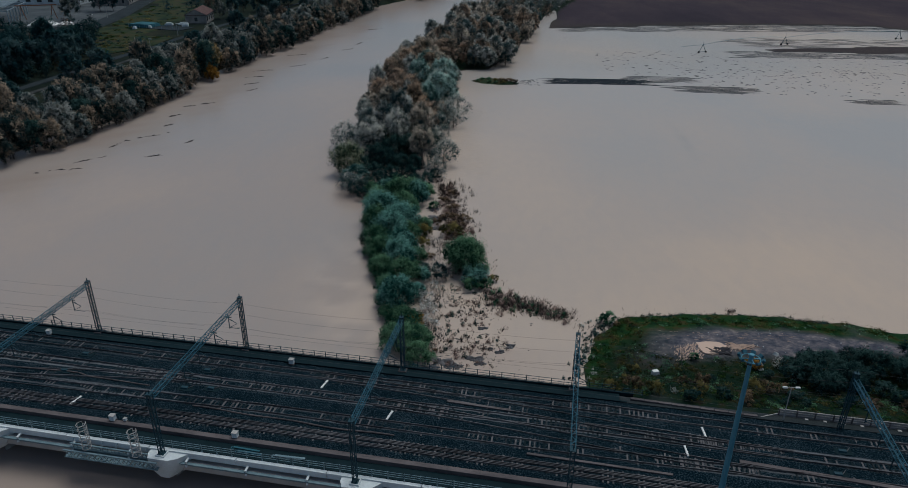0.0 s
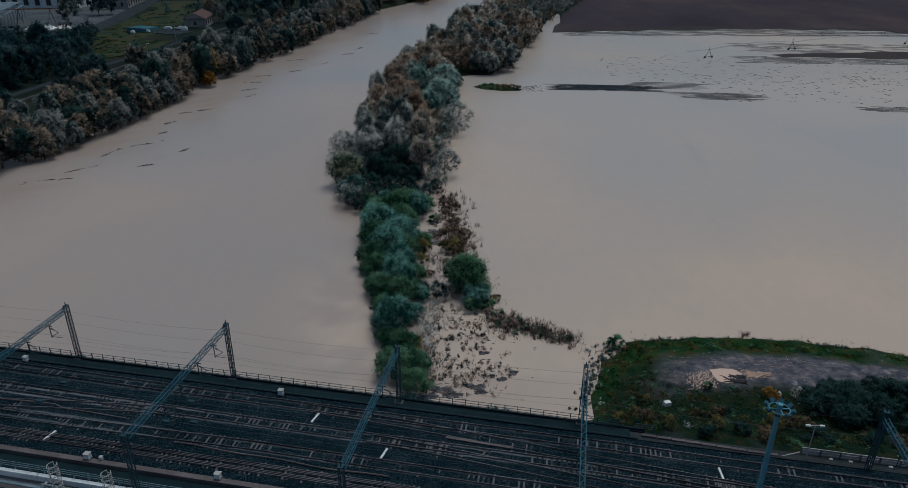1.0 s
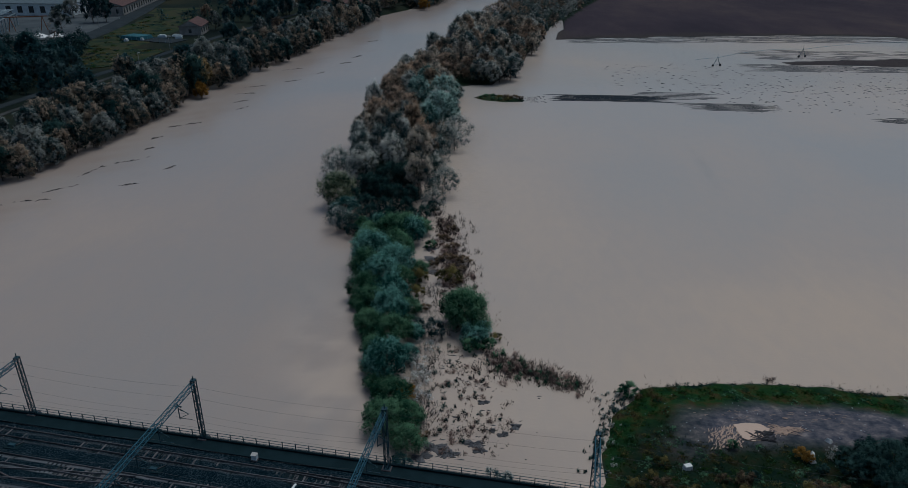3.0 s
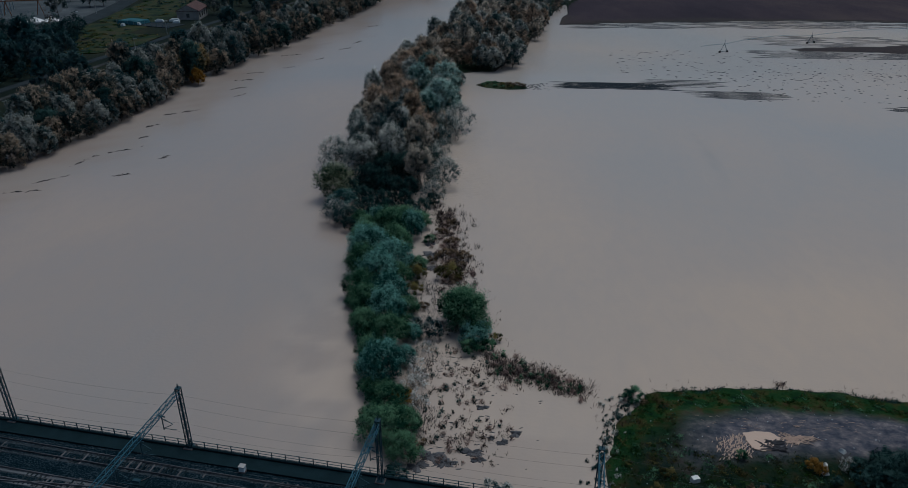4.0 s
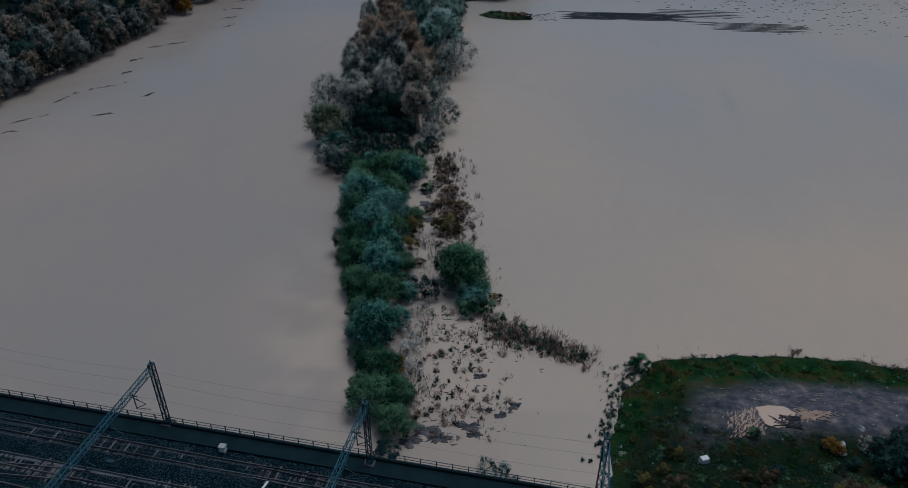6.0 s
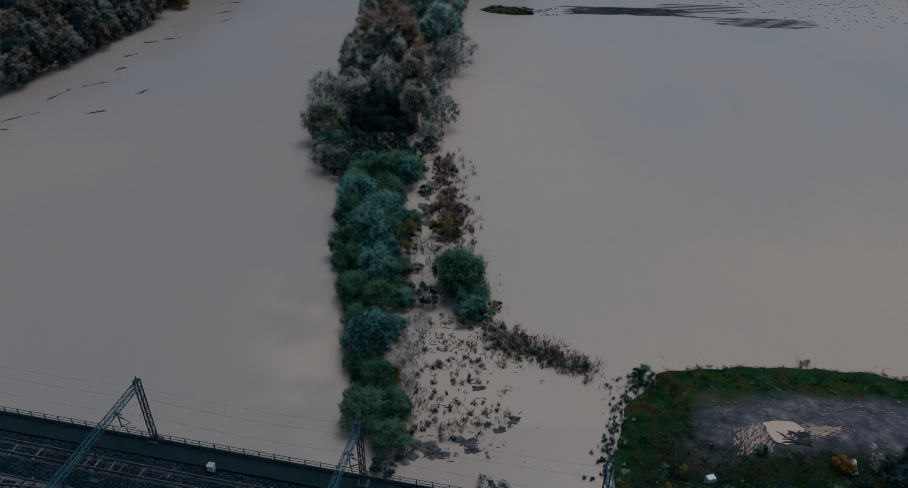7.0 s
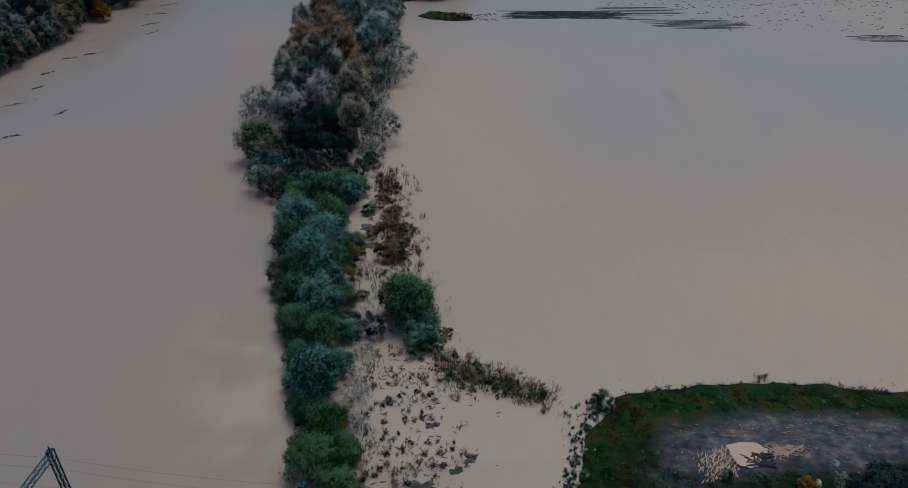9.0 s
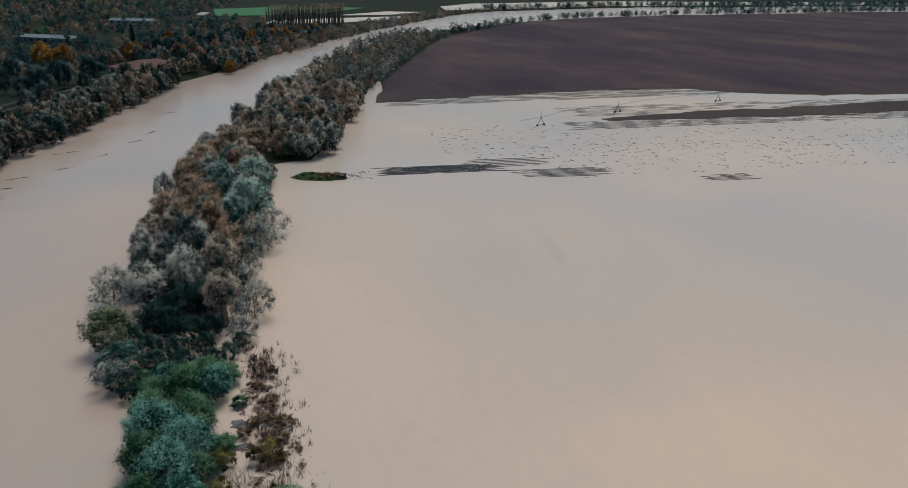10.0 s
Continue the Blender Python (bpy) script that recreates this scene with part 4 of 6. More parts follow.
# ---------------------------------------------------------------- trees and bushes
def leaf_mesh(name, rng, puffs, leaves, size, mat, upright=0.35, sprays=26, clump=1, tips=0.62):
    """Leaves strung along many sprays that reach out of each puff (centre, radii), at random tilts; tips paints light
    outward, shade inward.
    """
    P = np.array([p[:6] for p in puffs], float)
    area = (P[:, 3] * P[:, 4] + P[:, 4] * P[:, 5] + P[:, 3] * P[:, 5])
    ns = len(P) * sprays
    owner = rng.choice(len(P), ns, p=area / area.sum())
    sd = rng.normal(size=(ns, 3))
    sd[:, 2] = sd[:, 2] * 0.75 + 0.65
    sd /= np.linalg.norm(sd, axis=1)[:, None]
    reach = rng.uniform(0.75, 1.25, ns)
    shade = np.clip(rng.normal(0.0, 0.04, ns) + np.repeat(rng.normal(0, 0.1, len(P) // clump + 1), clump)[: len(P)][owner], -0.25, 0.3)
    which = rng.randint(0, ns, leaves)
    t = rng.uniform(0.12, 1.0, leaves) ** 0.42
    d = sd[which] + rng.normal(size=(leaves, 3)) * 0.16
    c = P[owner[which], :3] + d * P[owner[which], 3:6] * (t * reach[which])[:, None]
    c[:, 2] = np.maximum(c[:, 2], 0.05)
    nrm = d / np.linalg.norm(d, axis=1)[:, None] + np.array([0, 0, 0.25]) + rng.normal(size=(leaves, 3)) * 0.38
    nrm /= np.linalg.norm(nrm, axis=1)[:, None]
    up = np.cross(nrm, rng.normal(size=(leaves, 3))) + sd[which] * 0.8
    up[:, 2] += upright
    up -= nrm * (up * nrm).sum(1)[:, None]
    up /= np.linalg.norm(up, axis=1)[:, None] + 1e-9
    side = np.cross(up, nrm)
    s = (size * rng.uniform(0.55, 1.45, leaves) * (1.15 - 0.4 * t))[:, None]
    v = np.stack([c - side * s * 0.27 - up * s * 0.45, c + side * s * 0.27 - up * s * 0.45, c + up * s * 1.05], 1).reshape(-1, 3)
    me = bpy.data.meshes.new(name)
    me.vertices.add(leaves * 3)
    me.vertices.foreach_set("co", v.astype(np.float32).reshape(-1))
    me.loops.add(leaves * 3)
    me.loops.foreach_set("vertex_index", np.arange(leaves * 3, dtype=np.int32))
    me.polygons.add(leaves)
    me.polygons.foreach_set("loop_start", np.arange(0, leaves * 3, 3, dtype=np.int32))
    me.materials.append(MAT[mat])
    me.update()
    me.validate()
    ctr = P[:, :3].mean(0) if len(P) < 60 else None
    nn = d / np.linalg.norm(d, axis=1)[:, None] * 1.0 + np.array([0, 0, 0.3]) + rng.normal(size=(leaves, 3)) * 0.2
    if ctr is not None:
        out = (c - ctr) / (np.abs(P[:, :3] - ctr).max(0) + P[:, 3:6].mean(0))
        nn += out * 0.35
    nn /= np.linalg.norm(nn, axis=1)[:, None]
    me.normals_split_custom_set_from_vertices(np.repeat(nn, 3, axis=0).tolist())
    # pale tips, with light on outer leaves and shade inside painted into their colour
    me.attributes.new("spray_tone_light", "FLOAT", "POINT").data.foreach_set("value", np.repeat(shade[which] + tips * (t - 0.70), 3).astype(np.float32))
    return me


def crown_puffs(rng, height, radius, count, low=0.3):
    """Lobes of a crown, spread over an uneven dome from the skirt to the top."""
    out = []
    zc, rz = height * (0.5 + low / 2) * 0.97, height * (1 - low) / 2
    ph, squash = rng.uniform(0, 6.283), rng.uniform(0.1, 0.25)
    for k in range(count):
        c = 1 - 1.8 * (k + 0.5) / count
        a = k * 2.4 + rng.uniform(-0.5, 0.5)
        j = rng.uniform(0.66, 1.0) * (1 + squash * math.sin(2 * a + ph))
        r = radius * rng.uniform(0.18, 0.36) * (1.0 if c > -0.3 else 0.85)
        side = radius * 0.86 * math.sqrt(max(0.02, 1 - c * c)) * j * (1 - 0.3 * max(0.0, c))
        out.append((side * math.cos(a), side * math.sin(a), zc + rz * 0.82 * c * (0.8 + 0.2 * j), r, r, r * rng.uniform(1.0, 1.5)))
    return out


def trunk_shape(rng, height, puffs, thick):
    s = Shape()
    lean = rng.uniform(-0.06, 0.06, 2) * height
    s.tube([(0, 0, -0.8), (lean[0] * 0.3, lean[1] * 0.3, height * 0.3), (lean[0], lean[1], height * 0.62), (lean[0] * 1.2, lean[1] * 1.2, height * 0.85)],
           [thick, thick * 0.75, thick * 0.45, thick * 0.12], 6)
    for p in puffs[:: max(1, len(puffs) // 12)]:
        z0 = max(0.12 * height, p[2] - rng.uniform(0.2, 0.4) * height)
        f = min(1, z0 / (height * 0.62))
        a = (lean[0] * f, lean[1] * f, z0)
        mid = ((a[0] + p[0]) / 2 + rng.uniform(-0.4, 0.4), (a[1] + p[1]) / 2 + rng.uniform(-0.4, 0.4), (z0 + p[2]) / 2 - 0.2)
        s.tube([a, mid, p[:3]], [thick * 0.35, thick * 0.22, thick * 0.06], 3)
    return s


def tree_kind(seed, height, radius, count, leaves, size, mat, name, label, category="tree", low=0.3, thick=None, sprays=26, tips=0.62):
    rng = np.random.RandomState(seed)
    puffs = crown_puffs(rng, height, radius, count, low)
    t = thing(name, pose(0, 0, -500), label, category)
    part("trunk", trunk_shape(rng, height, puffs, thick or height * 0.016), "bark", t)
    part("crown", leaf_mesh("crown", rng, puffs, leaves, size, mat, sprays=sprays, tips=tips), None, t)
    return t


used = set()


def plant(kind, x, y, z=None, scale=1.0, turn=0.0, tall=1.0):
    if z is None:
        z = float(terrain(np.array([float(x)]), np.array([float(y)]))[0][0])
        z = max(z, -0.4)
    m = pose(x, y, z, 0, 0, turn)
    if kind.name not in used:
        used.add(kind.name)
        kind.matrix_basis = m @ Matrix.Diagonal((scale, scale, scale * tall, 1))
        return kind
    ob = copy_thing(kind, m)
    ob.scale = (scale, scale, scale * tall)
    return ob


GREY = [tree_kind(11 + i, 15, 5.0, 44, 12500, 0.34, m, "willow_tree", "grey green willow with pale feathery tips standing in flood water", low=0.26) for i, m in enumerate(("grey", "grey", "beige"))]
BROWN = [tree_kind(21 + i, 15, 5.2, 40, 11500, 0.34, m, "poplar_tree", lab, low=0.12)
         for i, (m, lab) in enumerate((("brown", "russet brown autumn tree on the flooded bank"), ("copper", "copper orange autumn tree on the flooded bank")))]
# undergrowth whose dark leaf colour stands in for the shade below the clump
UNDER = [tree_kind(37, 9, 4.6, 34, 5200, 0.36, "dark", "shaded_tree", "undergrowth tree with shade painted into its leaves below taller willows", low=0.05, tips=0.35)]
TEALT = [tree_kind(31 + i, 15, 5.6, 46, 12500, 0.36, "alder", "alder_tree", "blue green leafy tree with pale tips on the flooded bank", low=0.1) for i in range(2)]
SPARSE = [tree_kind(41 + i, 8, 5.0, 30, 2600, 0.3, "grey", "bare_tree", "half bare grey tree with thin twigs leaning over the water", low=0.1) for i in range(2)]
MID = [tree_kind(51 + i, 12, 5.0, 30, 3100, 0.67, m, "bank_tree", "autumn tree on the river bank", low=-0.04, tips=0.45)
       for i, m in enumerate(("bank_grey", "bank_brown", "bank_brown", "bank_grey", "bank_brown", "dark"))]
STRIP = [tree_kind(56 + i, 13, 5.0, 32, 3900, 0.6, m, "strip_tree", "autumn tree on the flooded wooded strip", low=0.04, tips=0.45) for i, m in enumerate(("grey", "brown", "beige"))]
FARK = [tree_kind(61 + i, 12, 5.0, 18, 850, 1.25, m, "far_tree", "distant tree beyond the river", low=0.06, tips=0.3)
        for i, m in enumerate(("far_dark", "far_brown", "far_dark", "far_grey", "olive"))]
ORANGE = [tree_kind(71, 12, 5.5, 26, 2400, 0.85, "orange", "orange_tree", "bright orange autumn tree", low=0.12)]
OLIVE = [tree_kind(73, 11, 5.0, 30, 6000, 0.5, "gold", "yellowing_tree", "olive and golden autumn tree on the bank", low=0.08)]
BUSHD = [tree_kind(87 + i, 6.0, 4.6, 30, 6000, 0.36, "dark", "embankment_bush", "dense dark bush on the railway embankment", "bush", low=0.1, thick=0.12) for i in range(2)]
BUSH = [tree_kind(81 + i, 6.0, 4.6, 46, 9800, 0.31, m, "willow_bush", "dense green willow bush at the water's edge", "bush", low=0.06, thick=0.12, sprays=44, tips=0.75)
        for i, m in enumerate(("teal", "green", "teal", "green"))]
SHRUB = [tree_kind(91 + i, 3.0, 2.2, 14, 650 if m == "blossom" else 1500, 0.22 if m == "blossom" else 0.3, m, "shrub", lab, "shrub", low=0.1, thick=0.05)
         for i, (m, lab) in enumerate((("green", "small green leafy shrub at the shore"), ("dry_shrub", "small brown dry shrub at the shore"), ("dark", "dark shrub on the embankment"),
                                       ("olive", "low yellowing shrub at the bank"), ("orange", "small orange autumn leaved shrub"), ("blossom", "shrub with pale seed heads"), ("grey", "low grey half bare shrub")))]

rt = random.Random(5)


def scatter(xf0, xf1, y0, y1, gap, seed):
    """Loose, evenly spread places between two side lines."""
    r = random.Random(seed)
    pts = []
    grid = {}
    n = int((y1 - y0) * 70 / gap ** 2 * 4) + 200
    for _ in range(n):
        y = r.uniform(y0, y1)
        a, b = float(xf0(y)), float(xf1(y))
        if b <= a:
            continue
        x = r.uniform(a, b)
        cell = (int(x // gap), int(y // gap))
        if all((x - q[0]) ** 2 + (y - q[1]) ** 2 > gap * gap for i in (-1, 0, 1) for j in (-1, 0, 1) for q in grid.get((cell[0] + i, cell[1] + j), ())):
            grid.setdefault(cell, []).append((x, y))
            pts.append((x, y))
    return pts


# wooded strip, near clump: x, y, height, crown radius, pool, kind
CLUMP = [(-33, 200, 13, 5.0, GREY, 0), (-29.5, 213, 14.5, 4.8, GREY, 1), (-26, 222, 16, 4.6, GREY, 0), (-18.5, 209, 15.5, 5.0, GREY, 2), (-22.5, 234, 16, 5.2, BROWN, 1),
         (-31.5, 231, 15, 5.0, GREY, 2), (-17, 196, 12, 4.6, GREY, 2), (-15.5, 259, 16, 6.0, TEALT, 0), (-25, 277, 16, 5.4, TEALT, 1), (-15.5, 284, 16, 6.2, TEALT, 0), (-13.5, 264, 13.5, 4.6, TEALT, 1),
         (-35.5, 281, 16, 6.0, BROWN, 0), (-41, 273, 15, 3.6, GREY, 1), (-38, 257, 14, 5.2, BROWN, 0), (-32.5, 303, 16, 5.4, BROWN, 0), (-22, 293, 16, 5.2, BROWN, 1), (-18, 332, 16, 8.2, BROWN, 0),
         (-38.5, 226, 13, 4.2, GREY, 1), (-25, 206, 14, 4.6, GREY, 0), (-35, 213, 13, 4.6, GREY, 0),
         (-25, 244, 14, 5.0, GREY, 1), (-32, 245, 14.5, 5.2, BROWN, 0), (-19, 247, 14, 4.8, TEALT, 0), (-27, 260, 14, 5.0, BROWN, 0), (-33, 268, 14.5, 5.0, BROWN, 0), (-17.5, 226, 13, 4.4, BROWN, 0),
         (-38.5, 298, 14, 5.0, BROWN, 0), (-30, 317, 15, 5.4, BROWN, 0), (-24, 308, 14, 5.2, TEALT, 1), (-36, 318, 14, 5.2, GREY, 2), (-28, 332, 15, 5.6, BROWN, 0), (-36, 336, 14, 5.2, GREY, 1),
         (-39, 242, 12, 4.2, GREY, 2), (-17, 272, 13, 4.6, GREY, 0), (-16, 302, 13, 5.0, GREY, 2), (-22, 318, 14, 5.2, GREY, 2), (-30, 296, 14, 4.8, GREY, 0)]
for x, y, h, r, pool, k in CLUMP:
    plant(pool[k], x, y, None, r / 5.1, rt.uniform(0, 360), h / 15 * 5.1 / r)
MOSS = [tree_kind(75, 8, 5.4, 44, 9000, 0.33, "moss", "leaning_tree", "mossy green tree with yellowing tips leaning over the river", low=0.02)]
plant(MOSS[0], -37, 187, -0.2, 1.12, 40, 1.0)
plant(TEALT[1], -33.5, 179, -0.2, 0.8, 140, 0.5)
# dark undergrowth as painted shade along the clump's foot
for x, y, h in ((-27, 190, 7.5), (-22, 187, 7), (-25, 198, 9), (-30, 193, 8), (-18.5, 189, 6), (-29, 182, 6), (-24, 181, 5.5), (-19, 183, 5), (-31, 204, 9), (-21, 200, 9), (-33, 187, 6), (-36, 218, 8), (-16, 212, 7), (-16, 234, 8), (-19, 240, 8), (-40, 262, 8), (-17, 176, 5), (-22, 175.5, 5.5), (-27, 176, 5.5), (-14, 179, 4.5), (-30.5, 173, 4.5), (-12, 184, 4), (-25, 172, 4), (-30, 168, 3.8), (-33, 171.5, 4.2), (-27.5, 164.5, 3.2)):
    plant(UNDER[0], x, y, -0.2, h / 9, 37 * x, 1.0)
for x, y, k, s in ((-4, 343, 0, 0.95), (2, 341, 0, 0.9), (6, 346, 2, 1.0), (11, 350, 0, 0.95), (-1, 350, 1, 1.1), (13, 360, 0, 0.95), (5, 356, 0, 1.15), (-8, 346, 1, 1.05), (10, 370, 2, 1.1)):
    plant(STRIP[k], x, y, -0.2, s, 50 * x, 0.95)
# and on to the field's corner
for x, y in scatter(lambda y: strip_left(y) + 3, lambda y: strip_right(y) - 2.5, 340, 500, 7.2, 2):
    if y < 346 and x > -14:
        continue
    edge = min(x - strip_left(y), strip_right(y) - x)
    k = STRIP[(0, 1, 2, 0, 1)[rt.randrange(5)]]
    s = (0.8 if edge < 6 else 1.05) * rt.uniform(0.8, 1.2)
    plant(k, x, y, None, s, rt.uniform(0, 360), rt.uniform(0.95, 1.2))
for x, y, s in ((-34, 172, 0.8), (-13, 193, 0.85), (-12, 186, 0.75), (-13, 240, 1.1), (-11, 247, 1.15), (-14, 228, 1.0), (-14, 211, 0.9), (-13, 219, 0.8), (-41, 205, 1.05), (-40, 196, 0.9), (-39, 212, 0.9), (-8.5, 251, 1.1), (-9.5, 238, 0.9), (-10.5, 197, 1.0), (-10.5, 204, 0.8), (-43, 213, 1.1)):
    plant(SPARSE[int(x) % 2], x, y, -0.3, s, rt.uniform(0, 360))
for k in range(26):
    y = 226 + 4.6 * k
    if not 322 < y < 346:
        plant((STRIP[0], STRIP[1], SPARSE[0], STRIP[2])[k % 4], float(strip_right(y)) - 2.2 + rt.uniform(-1, 1), y, -0.2, rt.uniform(0.45, 0.7), rt.uniform(0, 360), rt.uniform(0.8, 1.1))
# left bank of the river
for x, y in scatter(lambda y: left_shore(y) - 17, lambda y: left_shore(y) + 1.5, 130, 700, 6.3, 3):
    if 572 < y < 640 and rt.random() < 0.75:
        continue
    k = rt.choice(MID)
    plant(k, x, y, None, rt.uniform(0.8, 1.2), rt.uniform(0, 360), rt.uniform(0.8, 1.3))
for k in range(14):
    y = 203 + 6 * k
    plant(MID[(k * 2 + 1) % 5], float(left_shore(y)) + rt.uniform(2.5, 5.5), y, -0.3, rt.uniform(0.7, 0.95), rt.uniform(0, 360), rt.uniform(0.95, 1.2))
# village, gardens and woods on the left bank
BLOCKS = [(-193, 470, 26), (-290, 590, 60), (-343, 555, 40), (-300, 490, 45), (-264, 426, 20), (-200, 422, 38), (-107, 618, 34), (-250, 900, 60), (-262, 470, 14), (-250, 520, 18), (-225, 480, 26)]


def clear(x, y):
    return all(abs(x - bx) > br or abs(y - by) > br for bx, by, br in BLOCKS) and not (-192 < x < -150 and abs(x + 185 - (y - 230) * 0.11) < 8 and y < 520)


garden, rest_dark, rest_brown = 0, [], []
for x, y in scatter(lambda y: left_shore(y) - 190, lambda y: left_shore(y) - 22, 150, 1000, 8.6, 4):
    if clear(x, y) and not (345 < y < 400 and x > -228) and (y < 420 and x < -184 or y > 640 or rt.random() < 0.4):
        if garden < 280 and (x > left_shore(y) - 110):
            garden += 1
            plant(rt.choice((FARK[0], FARK[2]) if y < 430 else FARK[:4]) if y < 560 or rt.random() < 0.93 else ORANGE[0], x, y, None, rt.uniform(0.75, 1.35), rt.uniform(0, 360), rt.uniform(0.8, 1.3))
        else:
            (rest_dark if rt.random() < 0.65 else rest_brown).append((x, y))
for x, y, s in ((-194, 652, 1.6), (-183, 664, 1.4), (-55, 630, 0.9), (float(left_shore(304)) + 5.5, 304, 0.6)):
    plant(ORANGE[0], x, y, None, s, rt.uniform(0, 360))
plant(OLIVE[0], float(left_shore(312)) - 1, 312, None, 1.2, 20, 1.1)
plant(OLIVE[0], float(left_shore(320)) - 3, 320, None, 1.15, 120, 1.15)


def woods(name, places, h0, h1, per_tree, size, mat, label):
    """Far woods, past counting, as one mesh."""
    rng = np.random.RandomState(len(places))
    puffs = []
    for x, y in places:
        h = rng.uniform(h0, h1)
        z = max(-0.3, float(terrain(np.array([x]), np.array([y]))[0][0]))
        puffs.append((x, y, z + h * 0.2, h * 0.42, h * 0.42, h * 0.4))
        for j in range(3):
            r = h * rng.uniform(0.22, 0.32)
            puffs.append((x + rng.uniform(-0.22, 0.22) * h, y + rng.uniform(-0.22, 0.22) * h, z + h * (0.4 + 0.16 * j), r, r, r * 1.1))
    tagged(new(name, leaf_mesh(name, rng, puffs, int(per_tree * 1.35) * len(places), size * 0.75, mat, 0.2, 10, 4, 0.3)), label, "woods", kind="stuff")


gd = random.Random(77)
mass = [(gd.uniform(-330, -190), gd.uniform(262, 405)) for _ in range(260)]
woods("garden_woods", [p for p in mass if p[0] < -186 - max(0, p[1] - 330) * 0.5], 7, 12, 150, 1.4, "thicket", "dense dark thicket behind the bank road")
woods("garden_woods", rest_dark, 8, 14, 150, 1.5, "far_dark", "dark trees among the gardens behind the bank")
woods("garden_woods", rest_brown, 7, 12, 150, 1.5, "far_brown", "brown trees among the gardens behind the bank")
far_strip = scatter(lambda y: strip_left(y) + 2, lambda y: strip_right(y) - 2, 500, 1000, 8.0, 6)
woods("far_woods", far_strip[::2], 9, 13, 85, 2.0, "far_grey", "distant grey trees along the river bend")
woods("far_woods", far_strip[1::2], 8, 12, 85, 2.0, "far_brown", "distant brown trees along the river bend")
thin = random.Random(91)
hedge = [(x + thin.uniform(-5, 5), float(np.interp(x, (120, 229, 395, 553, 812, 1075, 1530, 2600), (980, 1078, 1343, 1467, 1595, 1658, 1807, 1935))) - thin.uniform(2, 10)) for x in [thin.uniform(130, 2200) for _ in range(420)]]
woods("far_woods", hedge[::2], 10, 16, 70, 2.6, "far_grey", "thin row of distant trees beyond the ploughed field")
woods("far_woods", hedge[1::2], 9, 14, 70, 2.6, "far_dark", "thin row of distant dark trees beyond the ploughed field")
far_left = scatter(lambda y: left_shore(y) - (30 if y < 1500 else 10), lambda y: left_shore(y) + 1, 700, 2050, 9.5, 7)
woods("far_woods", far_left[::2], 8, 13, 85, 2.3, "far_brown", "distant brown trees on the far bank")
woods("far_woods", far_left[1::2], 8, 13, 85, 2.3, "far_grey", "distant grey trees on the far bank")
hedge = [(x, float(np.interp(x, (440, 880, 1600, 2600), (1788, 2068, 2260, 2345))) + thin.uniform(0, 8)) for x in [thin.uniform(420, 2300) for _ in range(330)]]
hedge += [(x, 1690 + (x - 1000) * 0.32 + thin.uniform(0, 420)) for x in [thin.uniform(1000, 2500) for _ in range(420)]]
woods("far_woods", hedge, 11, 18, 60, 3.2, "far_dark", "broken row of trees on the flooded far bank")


def in_back(x, y):
    return x < left_shore(y) - 50 and clear(x, y) and not (-60 < x < 75 and 1000 < y < 1180) and not (-190 < x and y > 1350) and (y > 980 or x < left_shore(y) - 190)


br_ = random.Random(23)
back = [(br_.uniform(-1100, 0), 600 + 1900 * br_.random() ** 1.3) for _ in range(2600)]
back = [p for p in back if in_back(*p)]
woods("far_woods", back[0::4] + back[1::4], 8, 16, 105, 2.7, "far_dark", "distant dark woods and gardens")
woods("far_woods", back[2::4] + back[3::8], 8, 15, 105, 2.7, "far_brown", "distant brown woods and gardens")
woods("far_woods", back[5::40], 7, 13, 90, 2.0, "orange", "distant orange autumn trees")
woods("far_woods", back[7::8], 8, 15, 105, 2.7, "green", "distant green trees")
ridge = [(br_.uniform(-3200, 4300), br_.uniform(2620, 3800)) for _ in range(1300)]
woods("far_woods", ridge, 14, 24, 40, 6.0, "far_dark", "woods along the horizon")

# dark thicket between the yard and the bank road
th = random.Random(61)
thicket = []
while len(thicket) < 150:
    y = th.uniform(272, 412)
    x = th.uniform(-205 - (y - 272) * 0.62, float(np.interp(y, (272, 325, 350, 412), (-190, -186, -204, -238))))
    thicket.append((x, y))
woods("thicket", thicket[::3], 5, 10, 260, 0.9, "thicket", "dense dull thicket behind the bank road")
woods("thicket", thicket[1::3] + thicket[2::3], 5, 9, 260, 0.9, "thicket", "dense dark green thicket behind the bank road")
# cypress by the gardens
cyp = thing("cypress_tree", pose(-155, 777, 3), "tall dark narrow cypress", "tree")
part("trunk", Shape().tube([(0, 0, -0.5), (0, 0, 18)], [0.5, 0.1], 6), "bark", cyp)
part("crown", leaf_mesh("crown", np.random.RandomState(7), [(0, 0, 2 + 2.0 * k, 3.2 * (1 - 0.06 * k), 3.2 * (1 - 0.06 * k), 2.6) for k in range(12)], 3500, 1.1, "dark"), None, cyp)

